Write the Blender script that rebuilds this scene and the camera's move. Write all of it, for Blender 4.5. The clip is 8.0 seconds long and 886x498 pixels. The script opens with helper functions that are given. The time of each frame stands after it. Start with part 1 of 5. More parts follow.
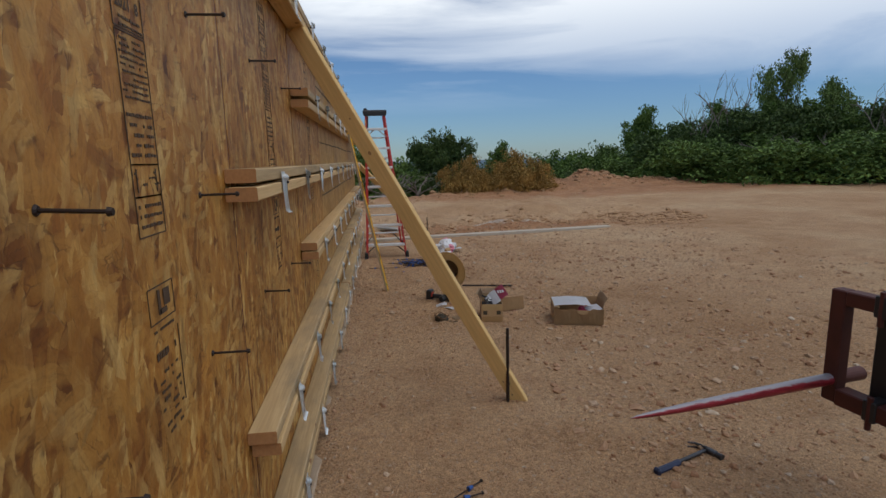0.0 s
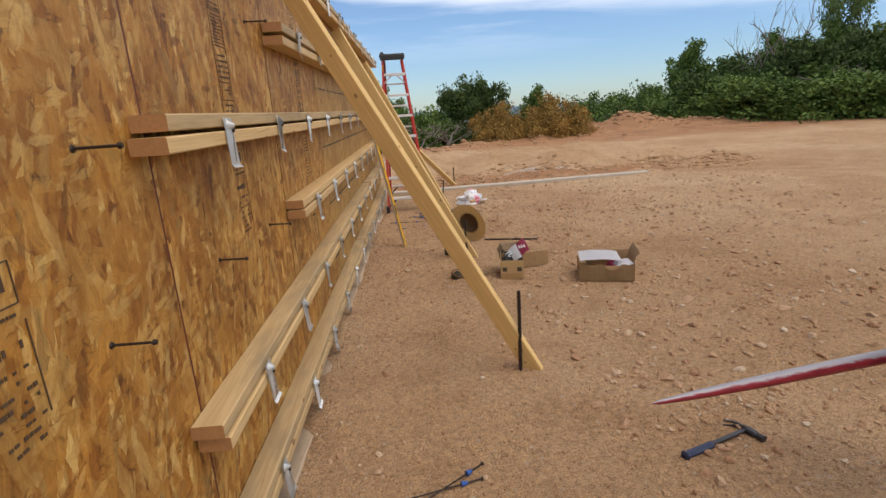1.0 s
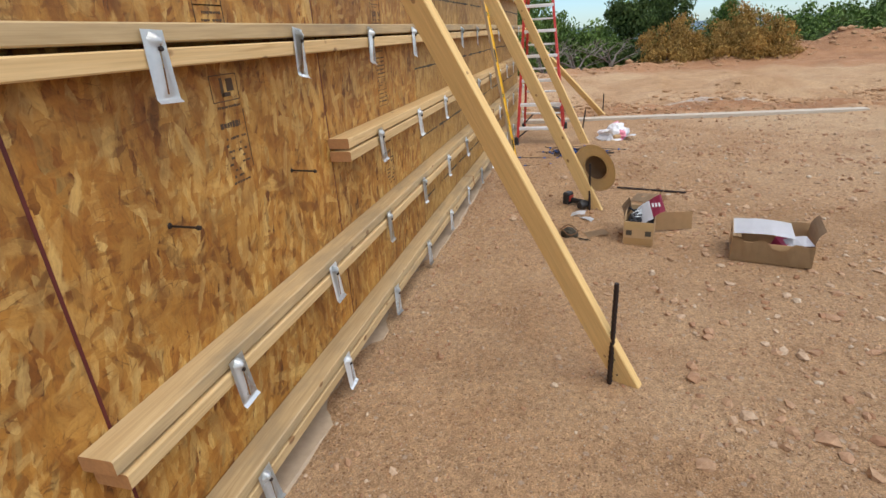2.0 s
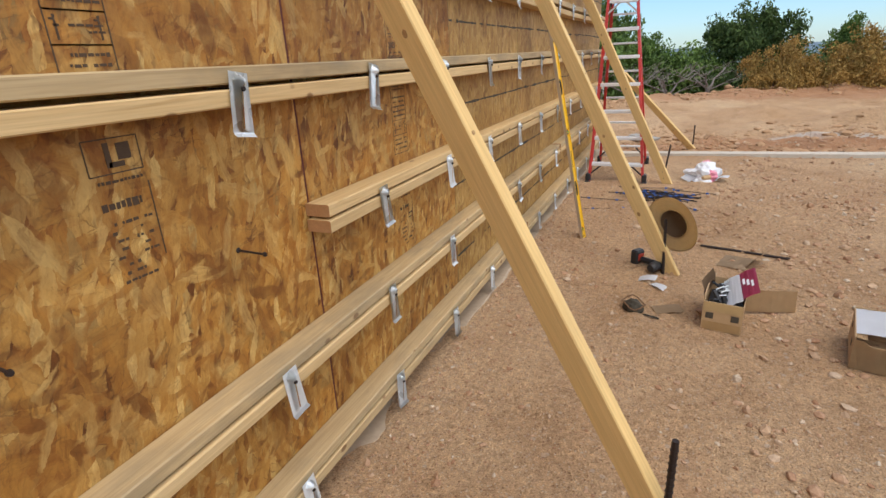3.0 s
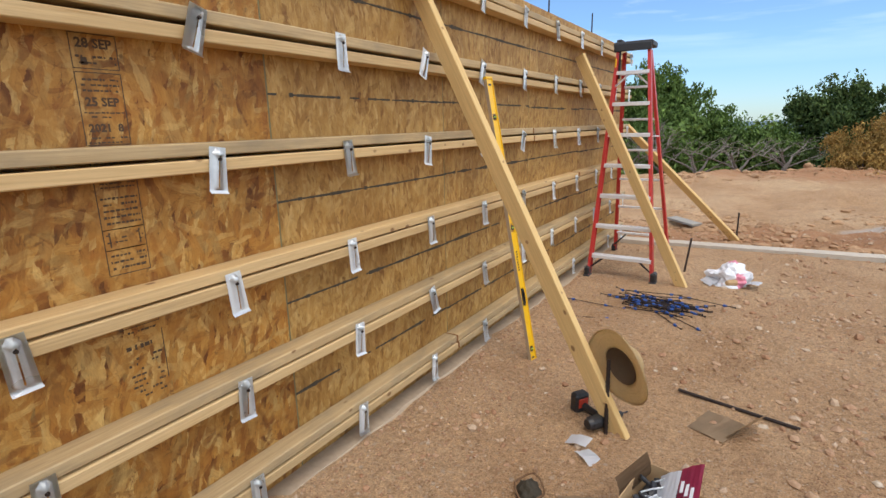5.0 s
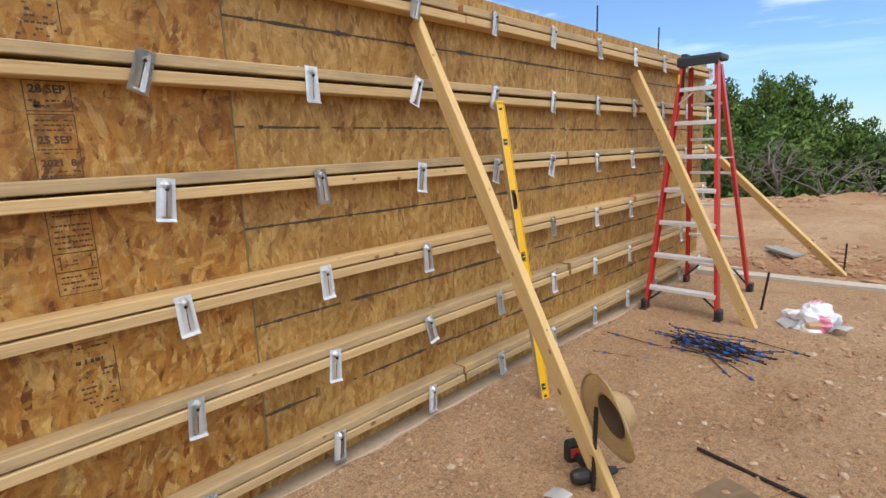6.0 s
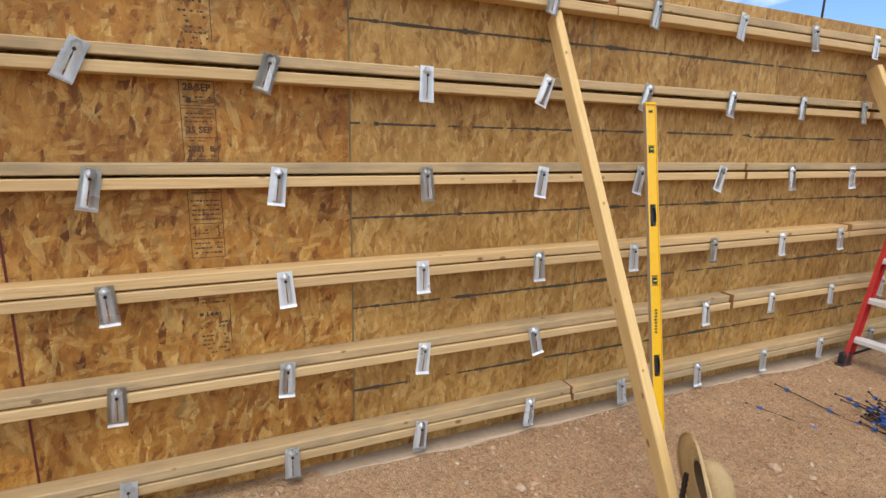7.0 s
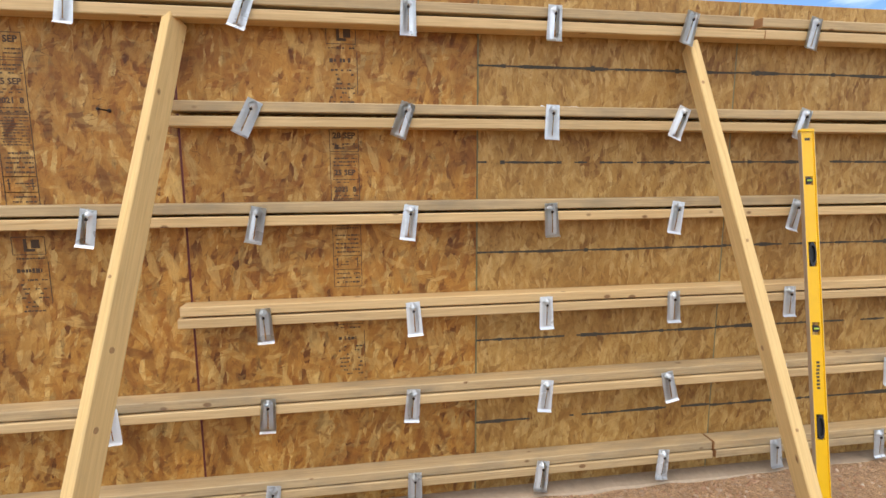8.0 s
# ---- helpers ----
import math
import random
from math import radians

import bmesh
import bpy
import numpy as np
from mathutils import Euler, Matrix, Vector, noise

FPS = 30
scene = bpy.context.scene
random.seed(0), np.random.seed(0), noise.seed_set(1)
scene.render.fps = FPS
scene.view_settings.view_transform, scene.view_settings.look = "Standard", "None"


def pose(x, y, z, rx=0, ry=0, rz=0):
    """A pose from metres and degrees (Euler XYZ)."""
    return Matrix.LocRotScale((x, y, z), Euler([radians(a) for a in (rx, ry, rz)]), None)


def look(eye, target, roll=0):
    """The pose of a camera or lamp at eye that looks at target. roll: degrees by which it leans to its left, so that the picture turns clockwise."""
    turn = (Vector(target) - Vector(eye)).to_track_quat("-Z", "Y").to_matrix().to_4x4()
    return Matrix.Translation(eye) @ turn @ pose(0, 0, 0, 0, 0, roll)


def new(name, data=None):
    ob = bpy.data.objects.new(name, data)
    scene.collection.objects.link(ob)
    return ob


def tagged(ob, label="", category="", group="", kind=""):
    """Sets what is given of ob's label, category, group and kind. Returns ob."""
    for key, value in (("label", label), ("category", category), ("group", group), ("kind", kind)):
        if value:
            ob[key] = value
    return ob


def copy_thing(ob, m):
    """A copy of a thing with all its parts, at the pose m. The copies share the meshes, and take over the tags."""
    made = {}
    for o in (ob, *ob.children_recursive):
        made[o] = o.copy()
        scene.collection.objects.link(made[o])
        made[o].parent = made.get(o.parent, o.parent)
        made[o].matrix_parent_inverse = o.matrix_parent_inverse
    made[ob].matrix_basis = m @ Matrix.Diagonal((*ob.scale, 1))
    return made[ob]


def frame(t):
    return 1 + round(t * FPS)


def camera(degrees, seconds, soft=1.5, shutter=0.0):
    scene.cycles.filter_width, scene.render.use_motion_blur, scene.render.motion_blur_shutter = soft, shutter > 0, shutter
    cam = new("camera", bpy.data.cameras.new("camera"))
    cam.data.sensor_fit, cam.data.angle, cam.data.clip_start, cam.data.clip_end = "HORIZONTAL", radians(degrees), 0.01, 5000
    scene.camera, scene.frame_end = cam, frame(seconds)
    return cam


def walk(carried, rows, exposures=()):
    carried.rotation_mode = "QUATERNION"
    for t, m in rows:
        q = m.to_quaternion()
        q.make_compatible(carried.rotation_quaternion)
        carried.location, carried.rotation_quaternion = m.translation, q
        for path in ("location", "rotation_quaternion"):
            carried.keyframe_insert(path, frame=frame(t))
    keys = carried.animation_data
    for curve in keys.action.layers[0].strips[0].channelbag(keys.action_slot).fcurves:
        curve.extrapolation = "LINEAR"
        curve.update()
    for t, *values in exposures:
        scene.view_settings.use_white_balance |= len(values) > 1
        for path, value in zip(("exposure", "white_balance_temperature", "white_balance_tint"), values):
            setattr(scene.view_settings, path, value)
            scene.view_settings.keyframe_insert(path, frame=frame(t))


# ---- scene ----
cam = camera(81.1, 8.0)
PATH = [
    (0, (0.443, 0.039, 1.412), (0.674, 1.996, 1.069), -1.4),
    (0.5, (0.594, 0.128, 1.401), (0.824, 2.089, 1.083), -2.7),
    (1, (0.659, 0.337, 1.369), (0.734, 2.266, 0.847), -3.6),
    (1.5, (0.791, 0.644, 1.356), (0.691, 2.486, 0.581), -1.2),
    (1.7, (0.872, 0.782, 1.337), (0.617, 2.605, 0.555), -2.2),
    (2.8, (1.045, 1.487, 1.374), (0.244, 3.176, 0.664), -3.5),
    (3, (1.041, 1.6, 1.389), (0.27, 3.311, 0.698), -2.9),
    (3.5, (1.1, 1.939, 1.386), (0.343, 3.682, 0.764), -2.7),
    (4, (1.25, 2.241, 1.422), (0.39, 3.956, 0.856), -5.6),
    (4.3, (1.317, 2.39, 1.42), (0.407, 4.103, 0.933), -5.3),
    (4.5, (1.389, 2.537, 1.431), (0.441, 4.231, 0.947), -3.0),
    (4.7, (1.456, 2.645, 1.431), (0.507, 4.337, 0.946), -0.9),
    (5.8, (1.973, 3.076, 1.45), (0.615, 4.497, 1.08), -4.0),
    (6, (2.005, 3.179, 1.444), (0.638, 4.588, 1.067), -2.1),
    (6.5, (2.08, 3.432, 1.464), (0.669, 4.784, 1.039), 3.9),
    (6.8, (2.145, 3.536, 1.485), (0.455, 4.52, 1.066), 3.5),
    (7, (2.194, 3.577, 1.51), (0.405, 4.366, 1.087), 1.3),
    (7.5, (2.291, 3.62, 1.513), (0.355, 3.981, 1.167), -1.5),
    (8, (2.251, 3.6, 1.52), (0.297, 3.907, 1.223), -0.2),
]
walk(cam, [(t, look(eye, target, roll)) for t, eye, target, roll in PATH],
     exposures=((0, -0.66, 6600, 9), (0.5, -0.44, 7300, 14), (1.0, 0.14, 7600, 14), (1.5, 0.46, 7000, 10), (4.5, 0.46, 6900, 10), (6.5, 0.50, 6950, 11), (8.0, 0.62, 6950, 11)))

# ---- world, sun, exposure ----
SUN_EL, SUN_AZ = 67.0, 125.0          # degrees; azimuth from +y towards +x
SUN = bpy.data.lights.new("sun", "SUN")
SUN.energy, SUN.angle, SUN.color = 1.8, radians(48), (1.0, 0.94, 0.84)
sun = new("sun", SUN)
SX = math.sin(radians(SUN_AZ)) * math.cos(radians(SUN_EL))
SY = math.cos(radians(SUN_AZ)) * math.cos(radians(SUN_EL))
SZ = math.sin(radians(SUN_EL))
sun.matrix_world = look((SX * 60, SY * 60, SZ * 60), (0, 0, 0))

world = bpy.data.worlds.new("sky")
scene.world = world
world.use_nodes = True
wt = world.node_tree
wt.nodes.clear()


def link(nt, a, b):
    nt.links.new(a, b)


def node(nt, kind, **values):
    n = nt.nodes.new(kind)
    for key, v in values.items():
        setattr(n, key, v)
    return n


def math_node(nt, op, a, b=None, clamp=False):
    n = node(nt, "ShaderNodeMath", operation=op, use_clamp=clamp)
    for i, v in enumerate((a, b)):
        if v is None:
            continue
        if isinstance(v, (int, float)):
            n.inputs[i].default_value = v
        else:
            link(nt, v, n.inputs[i])
    return n.outputs[0]


def ramp(nt, fac, stops):
    n = node(nt, "ShaderNodeValToRGB")
    e = n.color_ramp.elements
    e[0].position, e[0].color = stops[0][0], (*stops[0][1], 1)
    e[1].position, e[1].color = stops[-1][0], (*stops[-1][1], 1)
    for p, c in stops[1:-1]:
        e.new(p).color = (*c, 1)
    if fac is not None:
        link(nt, fac, n.inputs[0])
    return n.outputs[0]


def mix(nt, fac, a, b, blend="MIX"):
    n = node(nt, "ShaderNodeMix", data_type="RGBA", blend_type=blend)
    for i, v in ((0, fac), (6, a), (7, b)):
        if isinstance(v, (int, float)):
            n.inputs[i].default_value = v
        elif isinstance(v, tuple):
            n.inputs[i].default_value = (*v, 1)
        else:
            link(nt, v, n.inputs[i])
    return n.outputs[2]


def noise_tex(nt, vec, scale, detail=3.0, rough=0.55, distort=0.0):
    n = node(nt, "ShaderNodeTexNoise")
    n.inputs["Scale"].default_value, n.inputs["Detail"].default_value = scale, detail
    n.inputs["Roughness"].default_value, n.inputs["Distortion"].default_value = rough, distort
    if vec is not None:
        link(nt, vec, n.inputs["Vector"])
    return n


def mapping(nt, vec, loc=(0, 0, 0), rot=(0, 0, 0), scale=(1, 1, 1)):
    n = node(nt, "ShaderNodeMapping")
    n.inputs["Location"].default_value, n.inputs["Rotation"].default_value = loc, rot
    n.inputs["Scale"].default_value = scale
    link(nt, vec, n.inputs["Vector"])
    return n.outputs[0]


sky = node(wt, "ShaderNodeTexSky", sky_type="NISHITA", sun_disc=False)
sky.sun_elevation, sky.sun_rotation = radians(SUN_EL), radians(SUN_AZ)
sky.air_density, sky.dust_density, sky.ozone_density = 1.0, 0.15, 3.5
gen = node(wt, "ShaderNodeTexCoord").outputs["Generated"]
cl = mapping(wt, gen, loc=(0.35, 0.1, 0.0), rot=(0, 0, radians(25)), scale=(1.0, 2.0, 6.5))
n1 = noise_tex(wt, cl, 1.3, 8, 0.55, 0.5).outputs["Fac"]
sep = node(wt, "ShaderNodeSeparateXYZ")
link(wt, gen, sep.inputs[0])
up = math_node(wt, "MULTIPLY", math_node(wt, "SUBTRACT", sep.outputs[2], 0.08), 5.0, True)
band = node(wt, "ShaderNodeMapRange", interpolation_type="SMOOTHSTEP")
link(wt, math_node(wt, "ADD", sep.outputs[2], math_node(wt, "MULTIPLY", sep.outputs[0], 0.15)), band.inputs[0])
band.inputs[1].default_value, band.inputs[2].default_value = 0.165, 0.25
high = node(wt, "ShaderNodeMapRange", interpolation_type="SMOOTHSTEP")
link(wt, sep.outputs[2], high.inputs[0])
high.inputs[1].default_value, high.inputs[2].default_value = 0.62, 0.40
veil = math_node(wt, "ADD", n1, math_node(wt, "MULTIPLY", math_node(wt, "MULTIPLY", band.outputs[0], high.outputs[0]), 0.20))
cloud = ramp(wt, veil, [(0.50, (0, 0, 0)), (0.60, (0.55, 0.55, 0.55)), (0.74, (1, 1, 1))])
cloud = math_node(wt, "MULTIPLY", cloud, up)
base_sky = mix(wt, 1.0, sky.outputs[0], ramp(wt, sep.outputs[2], [(0.0, (0.53, 0.72, 0.99)), (0.14, (0.66, 0.86, 1.11)), (0.5, (0.96, 1.04, 1.12))]), "MULTIPLY")
skycol = mix(wt, math_node(wt, "MULTIPLY", cloud, 0.9), base_sky, (13.0, 13.7, 14.5))
bg = node(wt, "ShaderNodeBackground")
link(wt, skycol, bg.inputs[0])
bg.inputs[1].default_value = 0.125
link(wt, bg.outputs[0], node(wt, "ShaderNodeOutputWorld").inputs[0])


# ---- materials ----
def material(name, rough=0.6, metal=0.0, spec=0.5):
    m = bpy.data.materials.new(name)
    m.use_nodes = True
    nt = m.node_tree
    b = nt.nodes["Principled BSDF"]
    b.inputs["Roughness"].default_value, b.inputs["Metallic"].default_value = rough, metal
    b.inputs["Specular IOR Level"].default_value = spec
    return m, nt, b


def coords(nt, jitter=True):
    """Object coordinates, shifted by a random amount for each object."""
    tc = node(nt, "ShaderNodeTexCoord").outputs["Object"]
    if not jitter:
        return tc
    r = node(nt, "ShaderNodeObjectInfo").outputs["Random"]
    add = node(nt, "ShaderNodeVectorMath", operation="MULTIPLY_ADD")
    comb = node(nt, "ShaderNodeCombineXYZ")
    for i, k in enumerate((17.3, 31.7, 23.9)):
        link(nt, math_node(nt, "MULTIPLY", r, k), comb.inputs[i])
    link(nt, tc, add.inputs[0])
    add.inputs[1].default_value = (1, 1, 1)
    link(nt, comb.outputs[0], add.inputs[2])
    return add.outputs[0]


def bump(nt, b, height, strength=0.3, dist=0.002):
    n = node(nt, "ShaderNodeBump")
    n.inputs["Strength"].default_value, n.inputs["Distance"].default_value = strength, dist
    link(nt, height, n.inputs["Height"])
    link(nt, n.outputs[0], b.inputs["Normal"])


def plain(name, color, rough=0.6, metal=0.0, vary=0.15, scale=30.0, spec=0.5, relief=0.15):
    """One colour with two scales of unevenness."""
    m, nt, b = material(name, rough, metal, spec)
    v = coords(nt)
    f = noise_tex(nt, v, scale, 4).outputs["Fac"]
    g = noise_tex(nt, v, scale * 0.12, 3).outputs["Fac"]
    lo, hi = tuple(c * (1 - vary) for c in color), tuple(min(1, c * (1 + vary)) for c in color)
    c = mix(nt, f, lo, hi)
    c = mix(nt, math_node(nt, "MULTIPLY", g, vary * 1.6), c, tuple(x * 0.6 for x in color))
    link(nt, c, b.inputs["Base Color"])
    r = node(nt, "ShaderNodeMapRange")
    link(nt, g, r.inputs[0])
    r.inputs[3].default_value, r.inputs[4].default_value = max(0.05, rough - 0.12), min(1, rough + 0.12)
    link(nt, r.outputs[0], b.inputs["Roughness"])
    bump(nt, b, f, relief, 0.001)
    return m


def osb(name, tones, length, width, tint, streak, seams):
    """Pressed strand board: layers of long ragged flakes laid at many angles, with fine dark gaps between some."""
    m, nt, b = material(name, 0.60, 0, 0.35)
    v = coords(nt)
    wob = noise_tex(nt, v, 7, 5, 0.65)
    dv = node(nt, "ShaderNodeVectorMath", operation="MULTIPLY_ADD")
    link(nt, wob.outputs["Color"], dv.inputs[0])
    dv.inputs[1].default_value = (0.055, 0.055, 0.055)
    link(nt, v, dv.inputs[2])
    col, hgt = None, None
    rnd = random.Random(len(name) * 7 + 1)
    angles = (8, -33, 47, -68, 82, 21, -14)
    for i, a in enumerate(angles):
        k = rnd.uniform(0.6, 1.7)
        mv = mapping(nt, dv.outputs[0], loc=(i * 3.1, i * 7.7, i * 5.3), rot=(radians(a * streak), 0, 0))
        sv = mapping(nt, mv, scale=(4, 1 / (width * k), 1 / (length * k)))
        vo = node(nt, "ShaderNodeTexVoronoi", feature="F1")
        vo.inputs["Scale"].default_value, vo.inputs["Randomness"].default_value = 1.0, 1.0
        link(nt, sv, vo.inputs["Vector"])
        sp = node(nt, "ShaderNodeSeparateColor")
        link(nt, vo.outputs["Color"], sp.inputs[0])
        c = ramp(nt, sp.outputs[0], tones)
        fib = noise_tex(nt, mapping(nt, mv, scale=(1, 1, 0.06)), 190, 4, 0.65).outputs["Fac"]
        c = mix(nt, 0.7, c, ramp(nt, fib, [(0.28, (0.50, 0.44, 0.38)), (0.5, (1, 1, 1)), (0.72, (1.25, 1.24, 1.2))]), "MULTIPLY")
        if col is None:
            col, hgt = c, sp.outputs[0]
        else:
            edge = math_node(nt, "MULTIPLY", math_node(nt, "SUBTRACT", 0.68, vo.outputs["Distance"]), 5.0, True)
            on = math_node(nt, "MULTIPLY", math_node(nt, "GREATER_THAN", sp.outputs[1], 0.55), edge)
            col = mix(nt, math_node(nt, "MULTIPLY", on, math_node(nt, "ADD", 0.25, math_node(nt, "MULTIPLY", sp.outputs[2], 0.5))), col, c)
            hgt = math_node(nt, "ADD", hgt, math_node(nt, "MULTIPLY", on, 0.5))
        if i in (1, 4, 5):
            gap = node(nt, "ShaderNodeTexVoronoi", feature="DISTANCE_TO_EDGE")
            gap.inputs["Scale"].default_value = 1.0
            link(nt, sv, gap.inputs["Vector"])
            line = math_node(nt, "MULTIPLY", math_node(nt, "SUBTRACT", 0.045, gap.outputs["Distance"]), 40.0, True)
            some = math_node(nt, "MULTIPLY", math_node(nt, "SUBTRACT", noise_tex(nt, mapping(nt, v, loc=(i, i, i)), 16, 3, 0.6).outputs["Fac"], 0.53), 7.0, True)
            cut = math_node(nt, "MULTIPLY", math_node(nt, "MULTIPLY", line, some), seams)
            col = mix(nt, cut, col, (0.10, 0.038, 0.010))
            hgt = math_node(nt, "SUBTRACT", hgt, cut)
    blot = noise_tex(nt, v, 2.4, 6, 0.62, 0.6).outputs["Fac"]
    col = mix(nt, 0.85, col, ramp(nt, blot, [(0.32, tint[0]), (0.5, (1, 1, 1)), (0.68, tint[1])]), "MULTIPLY")
    rust = noise_tex(nt, mapping(nt, v, loc=(5, 9, 2)), 4.6, 5, 0.6, 0.8).outputs["Fac"]
    col = mix(nt, math_node(nt, "MULTIPLY", math_node(nt, "MULTIPLY", math_node(nt, "SUBTRACT", rust, 0.60), 5.0, True), 0.55 * seams), col, (0.26, 0.072, 0.014))
    speck = noise_tex(nt, mapping(nt, v, scale=(1, 1.0, 0.6)), 42, 4, 0.65).outputs["Fac"]
    col = mix(nt, math_node(nt, "MULTIPLY", math_node(nt, "SUBTRACT", speck, 0.66), 8.0, True), col, (0.07, 0.026, 0.008))
    link(nt, col, b.inputs["Base Color"])
    bump(nt, b, hgt, 0.4, 0.0012)
    return m


def timber(name, light, dark, gray=0.0, along=0):
    """Sawn softwood with grain along one local axis, knots and dirty patches."""
    m, nt, b = material(name, 0.66, 0, 0.3)
    v = coords(nt)
    s = [14.0, 14.0, 14.0]
    s[along] = 0.55
    warp = noise_tex(nt, mapping(nt, v, scale=tuple(x * 0.25 for x in s)), 2.2, 3)
    g = mapping(nt, v, scale=tuple(s))
    rings = noise_tex(nt, g, 3.1, 4, 0.6, 0.9).outputs["Fac"]
    s2 = [150.0, 150.0, 150.0]
    s2[along] = 4.0
    fine = noise_tex(nt, mapping(nt, v, scale=tuple(s2)), 1.0, 3, 0.6).outputs["Fac"]
    col = ramp(nt, rings, [(0.25, dark), (0.42, light), (0.58, tuple(a * 0.6 + c * 0.4 for a, c in zip(light, dark))), (0.75, light)])
    col = mix(nt, 0.4, col, ramp(nt, fine, [(0.3, (0.66, 0.62, 0.56)), (0.65, (1.1, 1.1, 1.1))]), "MULTIPLY")
    sk = [17.0, 17.0, 17.0]
    sk[along] = 10.0
    vo = node(nt, "ShaderNodeTexVoronoi", feature="F1")
    vo.inputs["Scale"].default_value = 1.0
    link(nt, mapping(nt, v, scale=tuple(sk)), vo.inputs["Vector"])
    sp = node(nt, "ShaderNodeSeparateColor")
    link(nt, vo.outputs["Color"], sp.inputs[0])
    ring = math_node(nt, "MULTIPLY", math_node(nt, "SUBTRACT", 0.21, vo.outputs["Distance"]), 14.0, True)
    knot = math_node(nt, "MULTIPLY", ring, math_node(nt, "GREATER_THAN", sp.outputs[1], 0.88))
    col = mix(nt, math_node(nt, "MULTIPLY", knot, 0.8), col, (0.16, 0.07, 0.025))
    soil = noise_tex(nt, mapping(nt, v, scale=tuple(1.0 if i != along else 0.35 for i in range(3))), 6.5, 5, 0.65).outputs["Fac"]
    dirt = math_node(nt, "MULTIPLY", math_node(nt, "SUBTRACT", soil, 0.60 - 0.16 * gray), 4.0, True)
    col = mix(nt, math_node(nt, "MULTIPLY", dirt, 0.35 + 0.4 * gray), col, (0.22, 0.185, 0.13))
    r = node(nt, "ShaderNodeObjectInfo").outputs["Random"]
    col = mix(nt, 0.5, col, ramp(nt, r, [(0.0, (0.84, 0.80, 0.74)), (0.5, (1.0, 1.0, 1.0)), (1.0, (1.06, 1.0, 0.9))]), "MULTIPLY")
    link(nt, col, b.inputs["Base Color"])
    bump(nt, b, fine, 0.25, 0.0008)
    return m


def worn_paint():
    """Red paint rubbed down to bare steel along the upper side."""
    m, nt, b = material("worn_red_paint", 0.4, 0.2)
    v = coords(nt)
    n = noise_tex(nt, mapping(nt, v, scale=(3, 14, 14)), 4, 5, 0.7).outputs["Fac"]
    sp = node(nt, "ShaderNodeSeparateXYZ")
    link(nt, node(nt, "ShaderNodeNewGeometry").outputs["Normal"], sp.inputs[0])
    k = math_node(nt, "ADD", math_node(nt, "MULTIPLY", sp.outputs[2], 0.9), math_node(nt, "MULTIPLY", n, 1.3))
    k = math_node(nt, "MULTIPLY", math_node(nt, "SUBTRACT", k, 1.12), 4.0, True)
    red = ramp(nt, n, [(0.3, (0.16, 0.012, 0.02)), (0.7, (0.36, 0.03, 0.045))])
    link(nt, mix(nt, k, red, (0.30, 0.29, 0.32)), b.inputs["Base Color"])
    bump(nt, b, n, 0.2, 0.002)
    return m


OSB_TONES = [(0.0, (0.12, 0.038, 0.007)), (0.18, (0.29, 0.112, 0.019)), (0.45, (0.39, 0.178, 0.033)), (0.72, (0.45, 0.235, 0.056)), (0.92, (0.60, 0.39, 0.135)), (1.0, (0.24, 0.13, 0.036))]
OSB_PALE = [(0.0, (0.21, 0.093, 0.020)), (0.3, (0.36, 0.19, 0.048)), (0.7, (0.435, 0.252, 0.072)), (1.0, (0.54, 0.35, 0.13))]
M_OSB = osb("strand_board", OSB_TONES, 0.095, 0.024, ((0.50, 0.36, 0.24), (1.20, 1.13, 1.0)), 1.0, 0.65)
M_OSB_PALE = osb("strand_board_smooth", OSB_PALE, 0.075, 0.020, ((0.68, 0.58, 0.45), (1.12, 1.08, 1.02)), 0.8, 0.35)
M_EDGE_RED = plain("sealed_red_edge", (0.11, 0.014, 0.010), 0.6, vary=0.3)
M_EDGE_GREEN = plain("sealed_green_edge", (0.19, 0.17, 0.08), 0.7, vary=0.3)
M_PINE = timber("pine", (0.64, 0.455, 0.235), (0.50, 0.315, 0.13))
M_PINE_GRAY = timber("weathered_pine", (0.53, 0.39, 0.215), (0.36, 0.24, 0.11), 0.8)
M_BRACE = timber("yellow_pine", (0.70, 0.485, 0.215), (0.60, 0.385, 0.15), 0.0, 2)
M_CUT = plain("sawn_end_grain", (0.42, 0.21, 0.085), 0.8, vary=0.3, scale=120)
M_GALV = plain("galvanised_steel", (0.76, 0.80, 0.82), 0.30, 0.35, vary=0.12, scale=60)
M_STEEL = plain("dark_tie_steel", (0.045, 0.032, 0.028), 0.55, 0.55, vary=0.4, scale=80)
M_INK = plain("stamp_ink", (0.085, 0.048, 0.024), 0.75, vary=0.4, scale=90)
M_MARK = plain("chalked_black_line", (0.07, 0.055, 0.036), 0.8, vary=0.4, scale=70)
M_RED = plain("red_fibreglass", (0.52, 0.035, 0.028), 0.42, vary=0.2, scale=25)
M_ALU = plain("aluminium", (0.80, 0.80, 0.80), 0.40, 0.4, vary=0.12, scale=40)
M_BLACK = plain("black_plastic", (0.02, 0.02, 0.022), 0.5, vary=0.3)
M_YELLOW = plain("yellow_enamel", (0.80, 0.46, 0.012), 0.32, vary=0.07)
M_STRAW = plain("woven_straw", (0.74, 0.55, 0.29), 0.75, vary=0.25, scale=160, relief=0.6)
M_CARD = plain("brown_cardboard", (0.47, 0.305, 0.155), 0.8, vary=0.16, scale=22)
M_CARD_IN = plain("faded_cardboard", (0.40, 0.28, 0.17), 0.85, vary=0.2, scale=22)
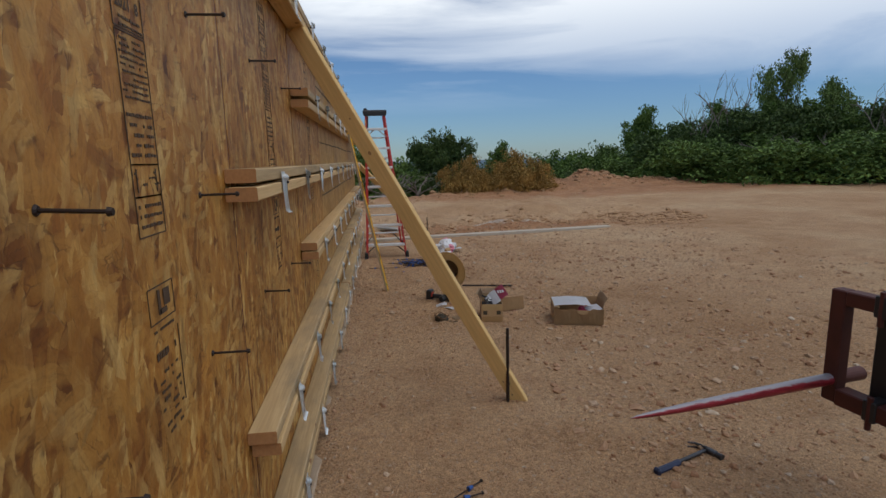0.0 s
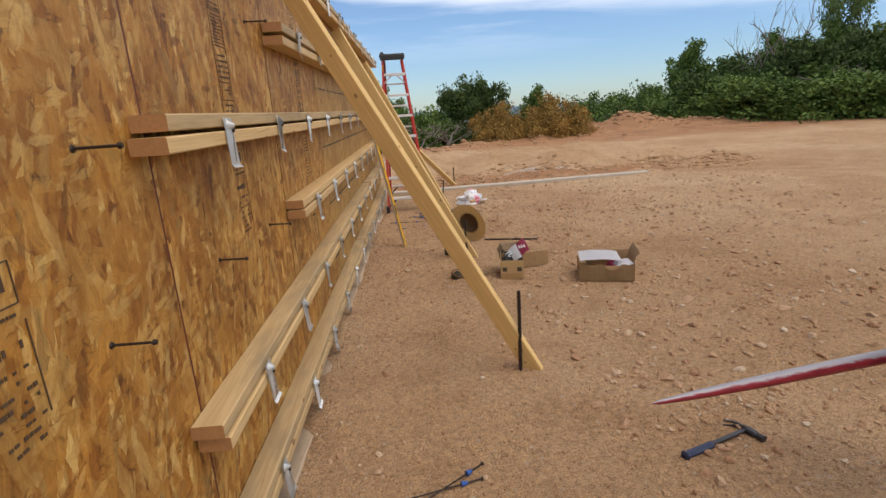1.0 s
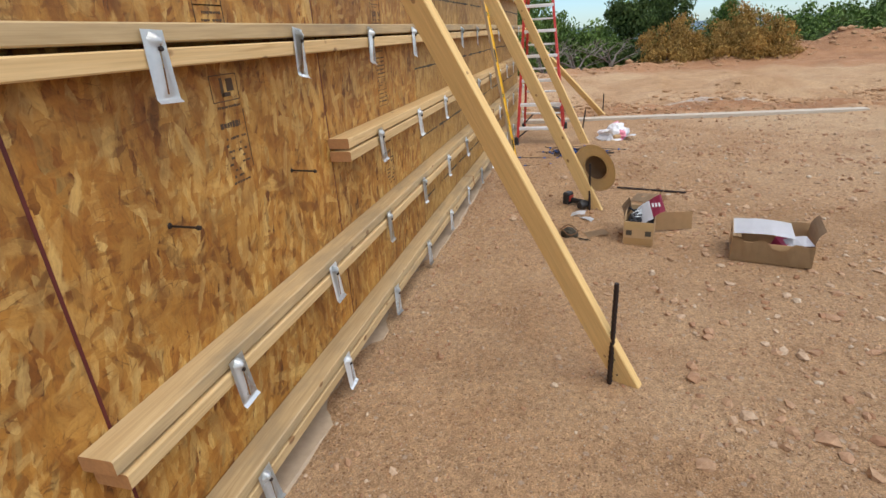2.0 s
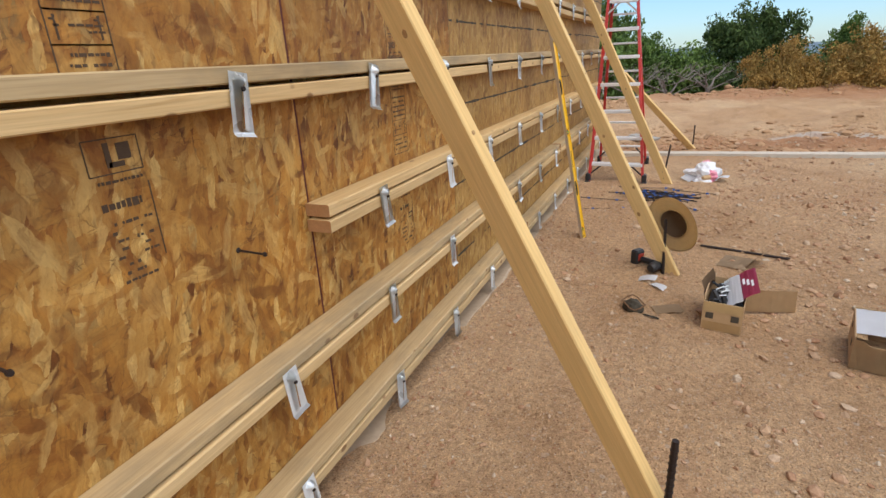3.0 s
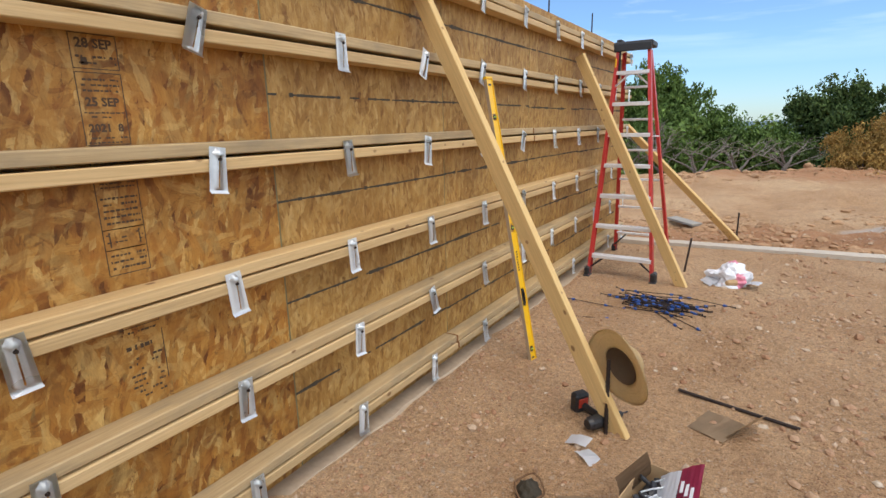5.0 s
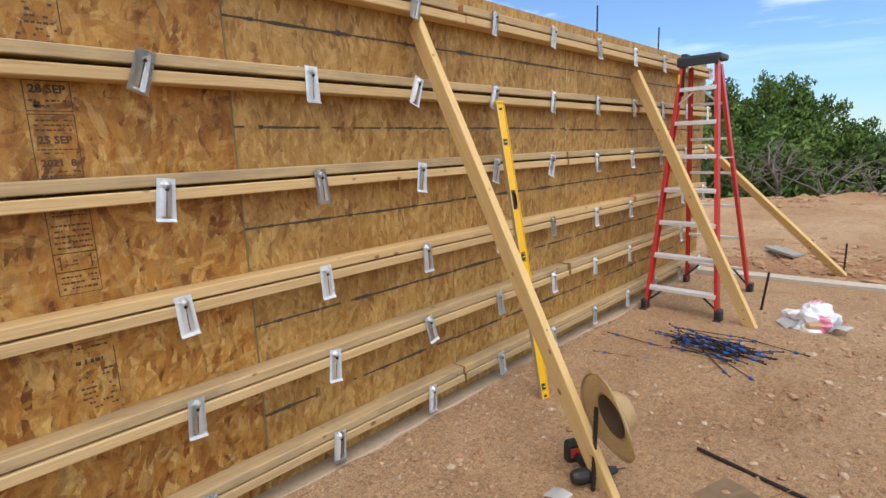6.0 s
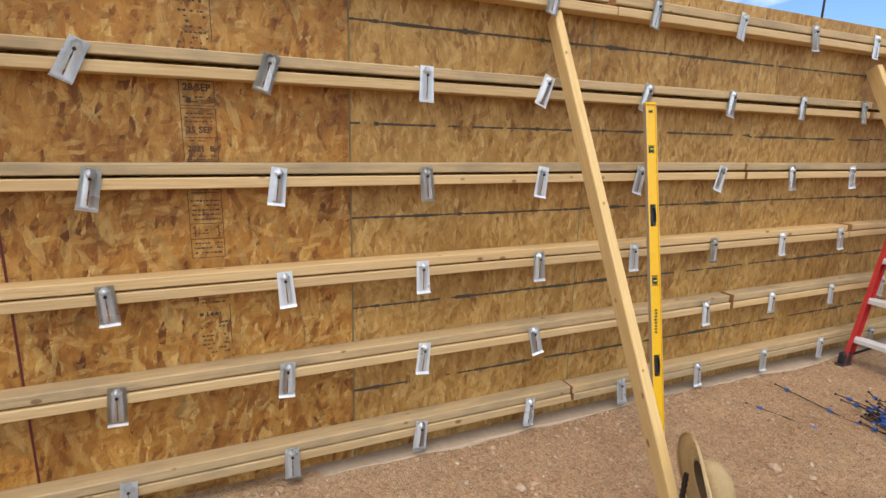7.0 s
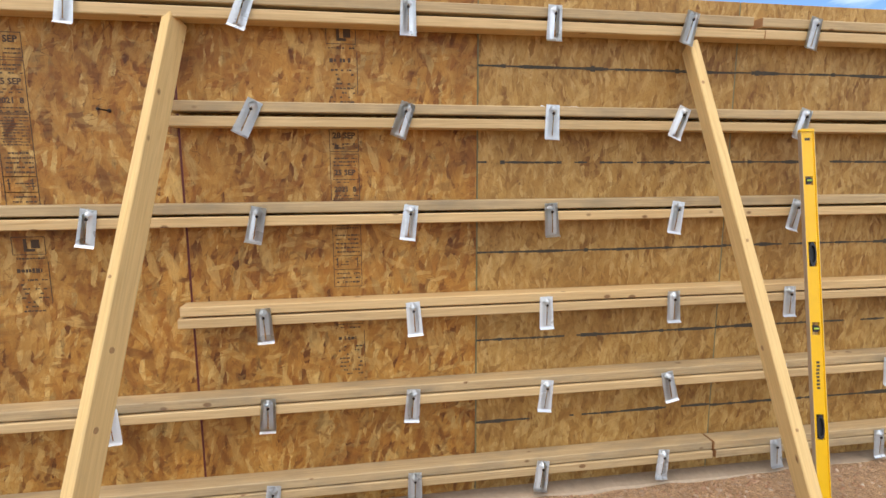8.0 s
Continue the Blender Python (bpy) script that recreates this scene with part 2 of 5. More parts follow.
M_PAPER = plain("white_paper", (0.76, 0.77, 0.80), 0.6, vary=0.08, scale=16)
M_MAGENTA = plain("magenta_print", (0.42, 0.035, 0.10), 0.5, vary=0.12)
M_PINK = plain("pink_print", (0.72, 0.25, 0.33), 0.55, vary=0.15)
M_BLUE = plain("blue_plastic", (0.02, 0.085, 0.32), 0.4, vary=0.15)
M_DARKBLUE = plain("dark_blue_rubber", (0.018, 0.03, 0.075), 0.55, vary=0.2)
M_HAMMER = plain("worn_steel", (0.085, 0.085, 0.09), 0.42, 0.8, vary=0.3)
M_SPEAR = worn_paint()
M_RUST = plain("rusty_frame_paint", (0.095, 0.022, 0.016), 0.65, 0.1, vary=0.8, scale=12)
M_ORANGE = plain("drill_red_plastic", (0.50, 0.05, 0.025), 0.45, vary=0.1)
M_POUCH = plain("dark_netting", (0.045, 0.035, 0.02), 0.8, vary=0.5, scale=90)
M_TWIG = plain("grey_dead_wood", (0.21, 0.18, 0.155), 0.9, vary=0.3, scale=8)
M_BARK = plain("dark_bark", (0.09, 0.075, 0.06), 0.95, vary=0.4, scale=10)
M_PLANK = plain("grey_plank_wood", (0.32, 0.29, 0.25), 0.85, vary=0.3, scale=12)
M_REBAR = plain("rebar_steel", (0.05, 0.035, 0.03), 0.6, 0.6, vary=0.4)
M_CONC = plain("pale_concrete", (0.43, 0.33, 0.23), 0.9, vary=0.25, scale=40, relief=0.4)


def leaf_mat(name, dark, light):
    m, nt, b = material(name, 0.65, 0, 0.25)
    r = node(nt, "ShaderNodeNewGeometry").outputs["Random Per Island"]
    c = ramp(nt, r, [(0.0, dark), (0.6, tuple((a + d) / 2 for a, d in zip(dark, light))), (1.0, light)])
    p = noise_tex(nt, node(nt, "ShaderNodeTexCoord").outputs["Object"], 0.9, 3).outputs["Fac"]
    c = mix(nt, 0.7, c, ramp(nt, p, [(0.3, (0.6, 0.65, 0.6)), (0.7, (1.25, 1.2, 1.1))]), "MULTIPLY")
    link(nt, c, b.inputs["Base Color"])
    return m


M_LEAF = leaf_mat("green_leaves", (0.05, 0.095, 0.020), (0.15, 0.24, 0.055))
M_LEAF_DARK = leaf_mat("dark_oak_leaves", (0.034, 0.062, 0.017), (0.095, 0.15, 0.040))
M_LEAF_BROWN = leaf_mat("browned_leaves", (0.22, 0.12, 0.03), (0.46, 0.29, 0.085))
M_LEAF_LIGHT = leaf_mat("light_green_leaves", (0.07, 0.12, 0.03), (0.16, 0.24, 0.07))


def soil_mat():
    m, nt, b = material("red_soil", 0.95, 0, 0.2)
    v = node(nt, "ShaderNodeTexCoord").outputs["Object"]
    big = noise_tex(nt, v, 0.35, 4, 0.6, 0.5).outputs["Fac"]
    mid = noise_tex(nt, v, 2.3, 5, 0.6, 0.3).outputs["Fac"]
    fine = noise_tex(nt, v, 38, 4, 0.7).outputs["Fac"]
    grit = noise_tex(nt, v, 150, 3, 0.7).outputs["Fac"]
    c = ramp(nt, big, [(0.3, (0.44, 0.265, 0.14)), (0.5, (0.53, 0.345, 0.20)), (0.7, (0.59, 0.42, 0.26))])
    c = mix(nt, 0.55, c, ramp(nt, mid, [(0.28, (0.70, 0.62, 0.56)), (0.5, (1, 1, 1)), (0.72, (1.14, 1.15, 1.16))]), "MULTIPLY")
    c = mix(nt, 0.6, c, ramp(nt, fine, [(0.28, (0.38, 0.32, 0.28)), (0.5, (1, 1, 1)), (0.7, (1.4, 1.36, 1.3))]), "MULTIPLY")
    c = mix(nt, 0.75, c, ramp(nt, grit, [(0.3, (0.5, 0.45, 0.4)), (0.65, (1.3, 1.28, 1.25))]), "MULTIPLY")
    # dried grey mud in the dug strip
    gx = node(nt, "ShaderNodeVectorMath", operation="LENGTH")
    link(nt, mapping(nt, v, loc=(-3.3 / 0.9, -11.3 / 0.45, 0), scale=(1 / 0.9, 1 / 0.45, 0)), gx.inputs[0])
    mud = math_node(nt, "MULTIPLY", math_node(nt, "SUBTRACT", math_node(nt, "ADD", 0.55, mid), gx.outputs["Value"]), 3.0, True)
    c = mix(nt, math_node(nt, "MULTIPLY", mud, 0.8), c, (0.50, 0.45, 0.40))
    # freshly dug earth beyond the strip and on the bank
    sy = node(nt, "ShaderNodeSeparateXYZ")
    link(nt, v, sy.inputs[0])
    lump = noise_tex(nt, v, 1.1, 6, 0.68, 0.6).outputs["Fac"]
    yline = math_node(nt, "SUBTRACT", sy.outputs[1], math_node(nt, "MULTIPLY", sy.outputs[0], 0.10))
    d1 = math_node(nt, "SUBTRACT", 1.0, math_node(nt, "MULTIPLY", math_node(nt, "ABSOLUTE", math_node(nt, "SUBTRACT", yline, 10.25)), 1.0), True)
    d1 = math_node(nt, "MULTIPLY", d1, math_node(nt, "MULTIPLY", math_node(nt, "SUBTRACT", 6.2, sy.outputs[0]), 0.8, True))
    d2 = math_node(nt, "MULTIPLY", math_node(nt, "SUBTRACT", sy.outputs[1], 17.0), 0.35, True)
    dug = math_node(nt, "MULTIPLY", math_node(nt, "SUBTRACT", math_node(nt, "ADD", lump, math_node(nt, "MULTIPLY", math_node(nt, "MAXIMUM", d1, d2), 0.55)), 0.58), 4.0, True)
    c = mix(nt, math_node(nt, "MULTIPLY", dug, 0.85), c, ramp(nt, lump, [(0.3, (0.24, 0.105, 0.05)), (0.55, (0.42, 0.205, 0.10)), (0.75, (0.50, 0.29, 0.165))]))
    # small pale chips and dark crumbs pressed into the surface
    for scale, keep, tone in ((95, 0.80, (0.56, 0.44, 0.32)), (60, 0.86, (0.50, 0.36, 0.25)), (75, 0.84, (0.20, 0.10, 0.05)), (30, 0.93, (0.50, 0.38, 0.28))):
        vo = node(nt, "ShaderNodeTexVoronoi", feature="F1")
        vo.inputs["Scale"].default_value = scale
        link(nt, v, vo.inputs["Vector"])
        sc = node(nt, "ShaderNodeSeparateColor")
        link(nt, vo.outputs["Color"], sc.inputs[0])
        on = math_node(nt, "MULTIPLY", math_node(nt, "GREATER_THAN", sc.outputs[0], keep), math_node(nt, "MULTIPLY", math_node(nt, "SUBTRACT", 0.36, vo.outputs["Distance"]), 9.0, True))
        c = mix(nt, math_node(nt, "MULTIPLY", on, 0.75), c, tone)
    sx = node(nt, "ShaderNodeSeparateXYZ")
    link(nt, v, sx.inputs[0])
    # grass and scrub below the worked ground
    far = math_node(nt, "MULTIPLY", math_node(nt, "SUBTRACT", math_node(nt, "ADD", sx.outputs[1], math_node(nt, "MULTIPLY", mid, 3.0)), 26.5), 0.25, True)
    low = math_node(nt, "MULTIPLY", math_node(nt, "SUBTRACT", -0.35, sx.outputs[2]), 2.0, True)
    scrub = ramp(nt, noise_tex(nt, v, 0.6, 5).outputs["Fac"], [(0.3, (0.05, 0.075, 0.03)), (0.7, (0.11, 0.13, 0.05))])
    c = mix(nt, math_node(nt, "MULTIPLY", far, low), c, scrub)
    # distance haze painted into the colour: turns bluish from y = 150 on
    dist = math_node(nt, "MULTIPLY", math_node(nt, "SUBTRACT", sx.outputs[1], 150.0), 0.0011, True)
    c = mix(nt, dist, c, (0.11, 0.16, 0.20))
    link(nt, c, b.inputs["Base Color"])
    h = math_node(nt, "ADD", fine, math_node(nt, "MULTIPLY", grit, 0.5))
    h = math_node(nt, "ADD", h, math_node(nt, "MULTIPLY", mid, 1.5))
    bump(nt, b, h, 1.0, 0.03)
    return m


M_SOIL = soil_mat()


def stone_mat():
    m, nt, b = material("limestone_rubble", 0.9, 0, 0.25)
    r = node(nt, "ShaderNodeNewGeometry").outputs["Random Per Island"]
    o = node(nt, "ShaderNodeObjectInfo").outputs["Random"]
    f = math_node(nt, "FRACT", math_node(nt, "ADD", r, o))
    c = ramp(nt, f, [(0.0, (0.33, 0.175, 0.098)), (0.35, (0.40, 0.24, 0.145)), (0.7, (0.44, 0.29, 0.18)), (0.92, (0.49, 0.36, 0.25)), (1.0, (0.56, 0.46, 0.35))])
    n = noise_tex(nt, node(nt, "ShaderNodeTexCoord").outputs["Object"], 60, 4, 0.7).outputs["Fac"]
    c = mix(nt, 0.6, c, ramp(nt, n, [(0.3, (0.6, 0.55, 0.5)), (0.7, (1.2, 1.2, 1.2))]), "MULTIPLY")
    link(nt, c, b.inputs["Base Color"])
    bump(nt, b, n, 0.4, 0.003)
    return m


M_STONE = stone_mat()


# ---- mesh helpers ----
def finish(name, bm, mat, smooth=False):
    bmesh.ops.recalc_face_normals(bm, faces=bm.faces)
    me = bpy.data.meshes.new(name)
    bm.to_mesh(me)
    bm.free()
    for x in (mat if isinstance(mat, (list, tuple)) else [mat]):
        me.materials.append(x)
    if smooth:
        me.polygons.foreach_set("use_smooth", [True] * len(me.polygons))
    return me


def part(name, bm, mat, parent, label="", smooth=False, m=None):
    ob = new(name, finish(name, bm, mat, smooth) if isinstance(bm, bmesh.types.BMesh) else bm)
    ob.parent = parent
    if m is not None:
        ob.matrix_basis = m
    if label:
        tagged(ob, label)
    return ob


def thing(name, label, category, m=None, group="", kind="", bm=None, mat=None, smooth=False):
    ob = new(name, finish(name, bm, mat, smooth) if bm is not None else None)
    if m is not None:
        ob.matrix_basis = m
    return tagged(ob, label, category, group, kind)


def box(bm, cx, cy, cz, sx, sy, sz, bevel=0.0, m=None):
    mat = Matrix.Translation((cx, cy, cz)) @ Matrix.Diagonal((sx, sy, sz, 1))
    if m is not None:
        mat = m @ mat
    r = bmesh.ops.create_cube(bm, size=1.0, matrix=mat)
    if bevel:
        edges = {e for v in r["verts"] for e in v.link_edges}
        bmesh.ops.bevel(bm, geom=list(edges), offset=bevel, segments=1, affect="EDGES", profile=0.5)
    return bm


def bm_box(*a, **k):
    return box(bmesh.new(), *a, **k)


def rod(bm, p0, p1, r0, r1=None, seg=10):
    p0, p1 = Vector(p0), Vector(p1)
    d = p1 - p0
    m = Matrix.Translation((p0 + p1) / 2) @ d.to_track_quat("Z", "Y").to_matrix().to_4x4()
    bmesh.ops.create_cone(bm, cap_ends=True, segments=seg, radius1=r0, radius2=r0 if r1 is None else r1, depth=d.length, matrix=m)
    return bm


def bm_rod(*a, **k):
    return rod(bmesh.new(), *a, **k)


def lathe(bm, rings, seg=28, m=None):
    """Rings of (radius, height) round the local z axis."""
    rows = []
    for r, z in rings:
        rows.append([bm.verts.new((r * math.cos(2 * math.pi * i / seg), r * math.sin(2 * math.pi * i / seg), z)) for i in range(seg)])
    for a, c in zip(rows, rows[1:]):
        for i in range(seg):
            bm.faces.new((a[i], a[(i + 1) % seg], c[(i + 1) % seg], c[i]))
    if m is not None:
        bmesh.ops.transform(bm, matrix=m, verts=[v for row in rows for v in row])
    return bm


def beam_between(p0, p1, across):
    """The pose of a beam whose local z runs from p0 to p1 and whose local x lies close to across."""
    z = (Vector(p1) - Vector(p0)).normalized()
    x = (Vector(across) - z * z.dot(Vector(across))).normalized()
    y = z.cross(x)
    m = Matrix((x, y, z)).transposed().to_4x4()
    m.translation = p0
    return m


def board_mesh(length, depth, thick, seed, axis_z=False, bow=0.004):
    """A sawn board along local x (or z), slightly bowed, with eased edges and darker sawn ends."""
    rnd = random.Random(seed)
    bm = bmesh.new()
    n = max(3, int(length / 0.25))
    e = 0.0035
    d, t = depth / 2, thick / 2
    prof = [(-d + e, -t), (d - e, -t), (d, -t + e), (d, t - e), (d - e, t), (-d + e, t), (-d, t - e), (-d, -t + e)]
    a, c = rnd.uniform(-bow, bow), rnd.uniform(-bow, bow)
    rows = []
    for i in range(n + 1):
        u = i / n
        oy, oz = a * math.sin(math.pi * u), c * math.sin(math.pi * 1.3 * u + 0.4)
        rows.append([bm.verts.new((u * length, y + oy + rnd.uniform(-1, 1) * 0.0006, z + oz)) for y, z in prof])
    for p, q in zip(rows, rows[1:]):
        for i in range(8):
            bm.faces.new((p[i], p[(i + 1) % 8], q[(i + 1) % 8], q[i]))
    for row in (rows[0], rows[-1]):
        bm.faces.new(row).material_index = 1
    if axis_z:
        bmesh.ops.transform(bm, matrix=Matrix(((0, 1, 0, 0), (0, 0, 1, 0), (1, 0, 0, 0), (0, 0, 0, 1))), verts=bm.verts)
    return bm


# ---- ground: one sheet to the horizon ----
def bump_at(x, y, cx, cy, rx, ry, h):
    return h * math.exp(-(((x - cx) / rx) ** 2 + ((y - cy) / ry) ** 2))


def strip_line(x):
    return 9.10 + 0.098 * x + 0.002 * x * x


def ground_height(x, y):
    p = Vector((x, y, 0))
    z = 0.03 * (noise.noise(p * 0.45)) + 0.014 * noise.noise(p * 2.1) + 0.007 * noise.noise(p * 6.3)
    near_wall = math.exp(-max(0.0, x) / 0.25) if x > -0.3 else 1.0
    if 0 < y < 12 and 0.2 < x < 8:
        patch = max(0.0, noise.noise(Vector((x * 0.7, y * 0.7, 9.0))) + 0.12)
        z += 0.05 * patch * abs(noise.noise(p * 7.0)) + 0.03 * patch * abs(noise.noise(p * 13.0))
    z = z * (1 - 0.4 * near_wall) - 0.010 * near_wall
    if y > 9:
        s = strip_line(x)
        if y > s:
            k = min(1.0, (y - s) / 0.5)
            z += k * (-0.06 + 0.10 * noise.noise(p * 0.8) + 0.07 * noise.noise(p * 2.7)) * max(0.0, 1 - max(0, x - 6) / 5)
        z += bump_at(x, y, 4.4, 13.2, 1.0, 0.5, 0.28) + bump_at(x, y, 6.6, 13.0, 0.8, 0.4, 0.20) + bump_at(x, y, 2.6, 14.5, 1.2, 0.6, 0.22) + bump_at(x, y, 4.75, 10.0, 0.45, 0.25, 0.13) + bump_at(x, y, 3.5, 10.3, 0.9, 0.3, 0.10)
        edge = 20.2 + 0.30 * max(0.0, x) + 0.9 * math.sin(x * 0.35) - 2.2 * math.exp(-((x + 3) / 7) ** 2)
        if x > 12:
            edge += (x - 12) * 0.12
        r = (y - edge) / 1.3
        crest = (0.10 + 0.20 * min(1.0, max(0.0, (x - 3) / 4))) + 0.15 * min(1.0, max(0.25, (x - 2) / 5)) * noise.noise(Vector((x * 0.9, 5.5, 0))) + 0.06 * noise.noise(Vector((x * 1.6, 7.7, 0)))
        z += crest * math.exp(-r * r) * (1 + 0.5 * noise.noise(p * 1.1))
        z += bump_at(x, y, 9.9, edge, 1.05, 1.1, 0.50) + bump_at(x, y, 7.4, edge, 1.3, 1.0, 0.16) + 0.013 * max(0.0, min(18.0, x - 10)) * min(1.0, max(0.0, (y - 12) / 10))
        if y > edge:
            d = y - edge
            z -= min(2.6, 0.16 * d) + min(11.0, max(0.0, d - 20) * 0.035)
    if x < -6:
        z -= min(3.0, (-6 - x) * 0.05)
    return z


def axis(lo, fine_lo, fine_hi, hi, step, grow):
    a = list(np.arange(fine_lo, fine_hi + 1e-6, step))
    s, x = step, fine_hi
    while x < hi:
        s *= grow
        x += s
        a.append(min(x, hi))
    s, x = step, fine_lo
    while x > lo:
        s *= grow
        x -= s
        a.insert(0, max(x, lo))
    return a


def make_ground():
    xs = axis(-2500, -0.1, 5.0, 3000, 0.05, 1.07)
    ys = axis(-1500, 0.6, 11.0, 4000, 0.05, 1.06)
    verts = [(x, y, ground_height(x, y)) for y in ys for x in xs]
    nx = len(xs)
    faces = [(j * nx + i, j * nx + i + 1, (j + 1) * nx + i + 1, (j + 1) * nx + i) for j in range(len(ys) - 1) for i in range(nx - 1)]
    me = bpy.data.meshes.new("ground")
    me.from_pydata(verts, [], faces)
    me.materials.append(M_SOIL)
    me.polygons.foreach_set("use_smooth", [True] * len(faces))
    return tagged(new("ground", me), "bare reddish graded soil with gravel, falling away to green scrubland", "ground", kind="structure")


ground = make_ground()

# ---- the formwork wall ----
FT4 = 1.2192
SEAM = 4.108                     # the joint between the rough and the smooth boards
WALL_TOP, WALL_END, WALL_START = 2.275, 9.50, -3.21
S = FT4 / 2

wall = tagged(new("wall_1"), "tall concrete formwork wall faced with strand board sheets", "wall", kind="structure")
y = SEAM - 6 * FT4
k = 0
while y < WALL_END - 0.05:
    y1 = min(y + FT4, WALL_END)
    rough = y < SEAM - 0.1
    bm = bm_box(-0.0095 + 0.0006 * (k % 3), (y + y1) / 2, (WALL_TOP + 0.0) / 2, 0.019, y1 - y - (0.009 if rough else 0.006), WALL_TOP, 0.0015)
    panel = part("panel", bm, M_OSB if rough else M_OSB_PALE, wall, "orange-brown strand board sheet" if rough else "paler smooth-faced strand board sheet")
    part("edge_seal", bm_box(-0.0098, y, WALL_TOP / 2, 0.018, 0.0088 if rough else 0.0058, WALL_TOP - 0.004), M_EDGE_RED if rough and y > 0 else M_EDGE_GREEN, panel)
    if not rough:
        rnd = random.Random(k)
        for z in (0.34, 0.748, 1.157, 1.553, 1.965):
            bm = bmesh.new()
            n = 60
            dz = rnd.uniform(-0.006, 0.006)
            for i in range(n):
                a, c = y + (y1 - y) * i / n, y + (y1 - y) * (i + 1.02) / n
                thin = noise.noise(Vector((a * 9, z * 9, k + 0.5)))
                if thin < -0.46:
                    continue
                w = 0.0055 + 0.018 * max(0.0, thin) + rnd.uniform(0.0, 0.005) + (0.007 if i % 20 == 5 else 0)
                box(bm, 0.0012, (a + c) / 2, z + dz + 0.0025 * noise.noise(Vector((a * 3, z, 2))), 0.0012, c - a, w)
            part("nail_line", bm, M_MARK, panel, "rough black guide line")
    y += FT4
    k += 1
part("back_sheet", bm_box(-0.26, (WALL_START + WALL_END) / 2, WALL_TOP / 2, 0.019, WALL_END - WALL_START, WALL_TOP), M_OSB_PALE, wall)
part("end_board", bm_box(-0.135, WALL_END - 0.02, WALL_TOP / 2 - 0.02, 0.225, 0.03, WALL_TOP - 0.05), M_PINE_GRAY, wall)
part("end_board", bm_box(-0.135, WALL_START + 0.02, WALL_TOP / 2 - 0.02, 0.225, 0.03, WALL_TOP - 0.05), M_PINE_GRAY, wall)
part("concrete_core", bm_box(-0.135, (WALL_START + WALL_END) / 2, 0.9, 0.22, WALL_END - WALL_START - 0.12, 1.8), M_CONC, wall)
for yy in (7.23, 8.46):
    r = thing("rebar", "thin dark steel reinforcing bar rising out of the formwork", "rebar", group="wall rebars")
    part("bar", bm_rod((-0.12, yy, 1.7), (-0.12, yy, 2.52), 0.007, seg=8), M_REBAR, r)


def footing_mesh():
    bm = bmesh.new()
    n = 120
    y0, y1 = WALL_START, WALL_END + 0.2
    rows = []
    for i in range(n + 1):
        yy = y0 + (y1 - y0) * i / n
        w = 0.115 + 0.045 * noise.noise(Vector((yy * 1.3, 5, 0))) + 0.02 * noise.noise(Vector((yy * 6, 9, 0)))
        rows.append([bm.verts.new((x, yy, z)) for x, z in ((-0.4, -0.15), (-0.4, 0.0), (w - 0.015, 0.0), (w, -0.015), (w, -0.15))])
    for a, c in zip(rows, rows[1:]):
        for i in range(4):
            bm.faces.new((a[i], a[i + 1], c[i + 1], c[i]))
    return bm


tagged(part("footing", footing_mesh(), M_CONC, None), "grey concrete footing under the formwork", "footing", kind="structure")


# ---- printing on the sheets ----
def letters(body, size, parent, y, z):
    cu = bpy.data.curves.new("print", "FONT")
    cu.body, cu.size, cu.align_x, cu.align_y, cu.resolution_u, cu.offset = body, size, "CENTER", "CENTER", 2, 0.0012
    tmp = bpy.data.objects.new("print", cu)
    me = bpy.data.meshes.new_from_object(tmp)
    bpy.data.objects.remove(tmp)
    me.materials.append(M_INK)
    ob = new("lettering", me)
    ob.parent = parent
    ob.matrix_basis = Matrix.Translation((0.0016, y, z)) @ Matrix(((0, 0, 1, 0), (1, 0, 0, 0), (0, 1, 0, 0), (0, 0, 0, 1)))
    return ob


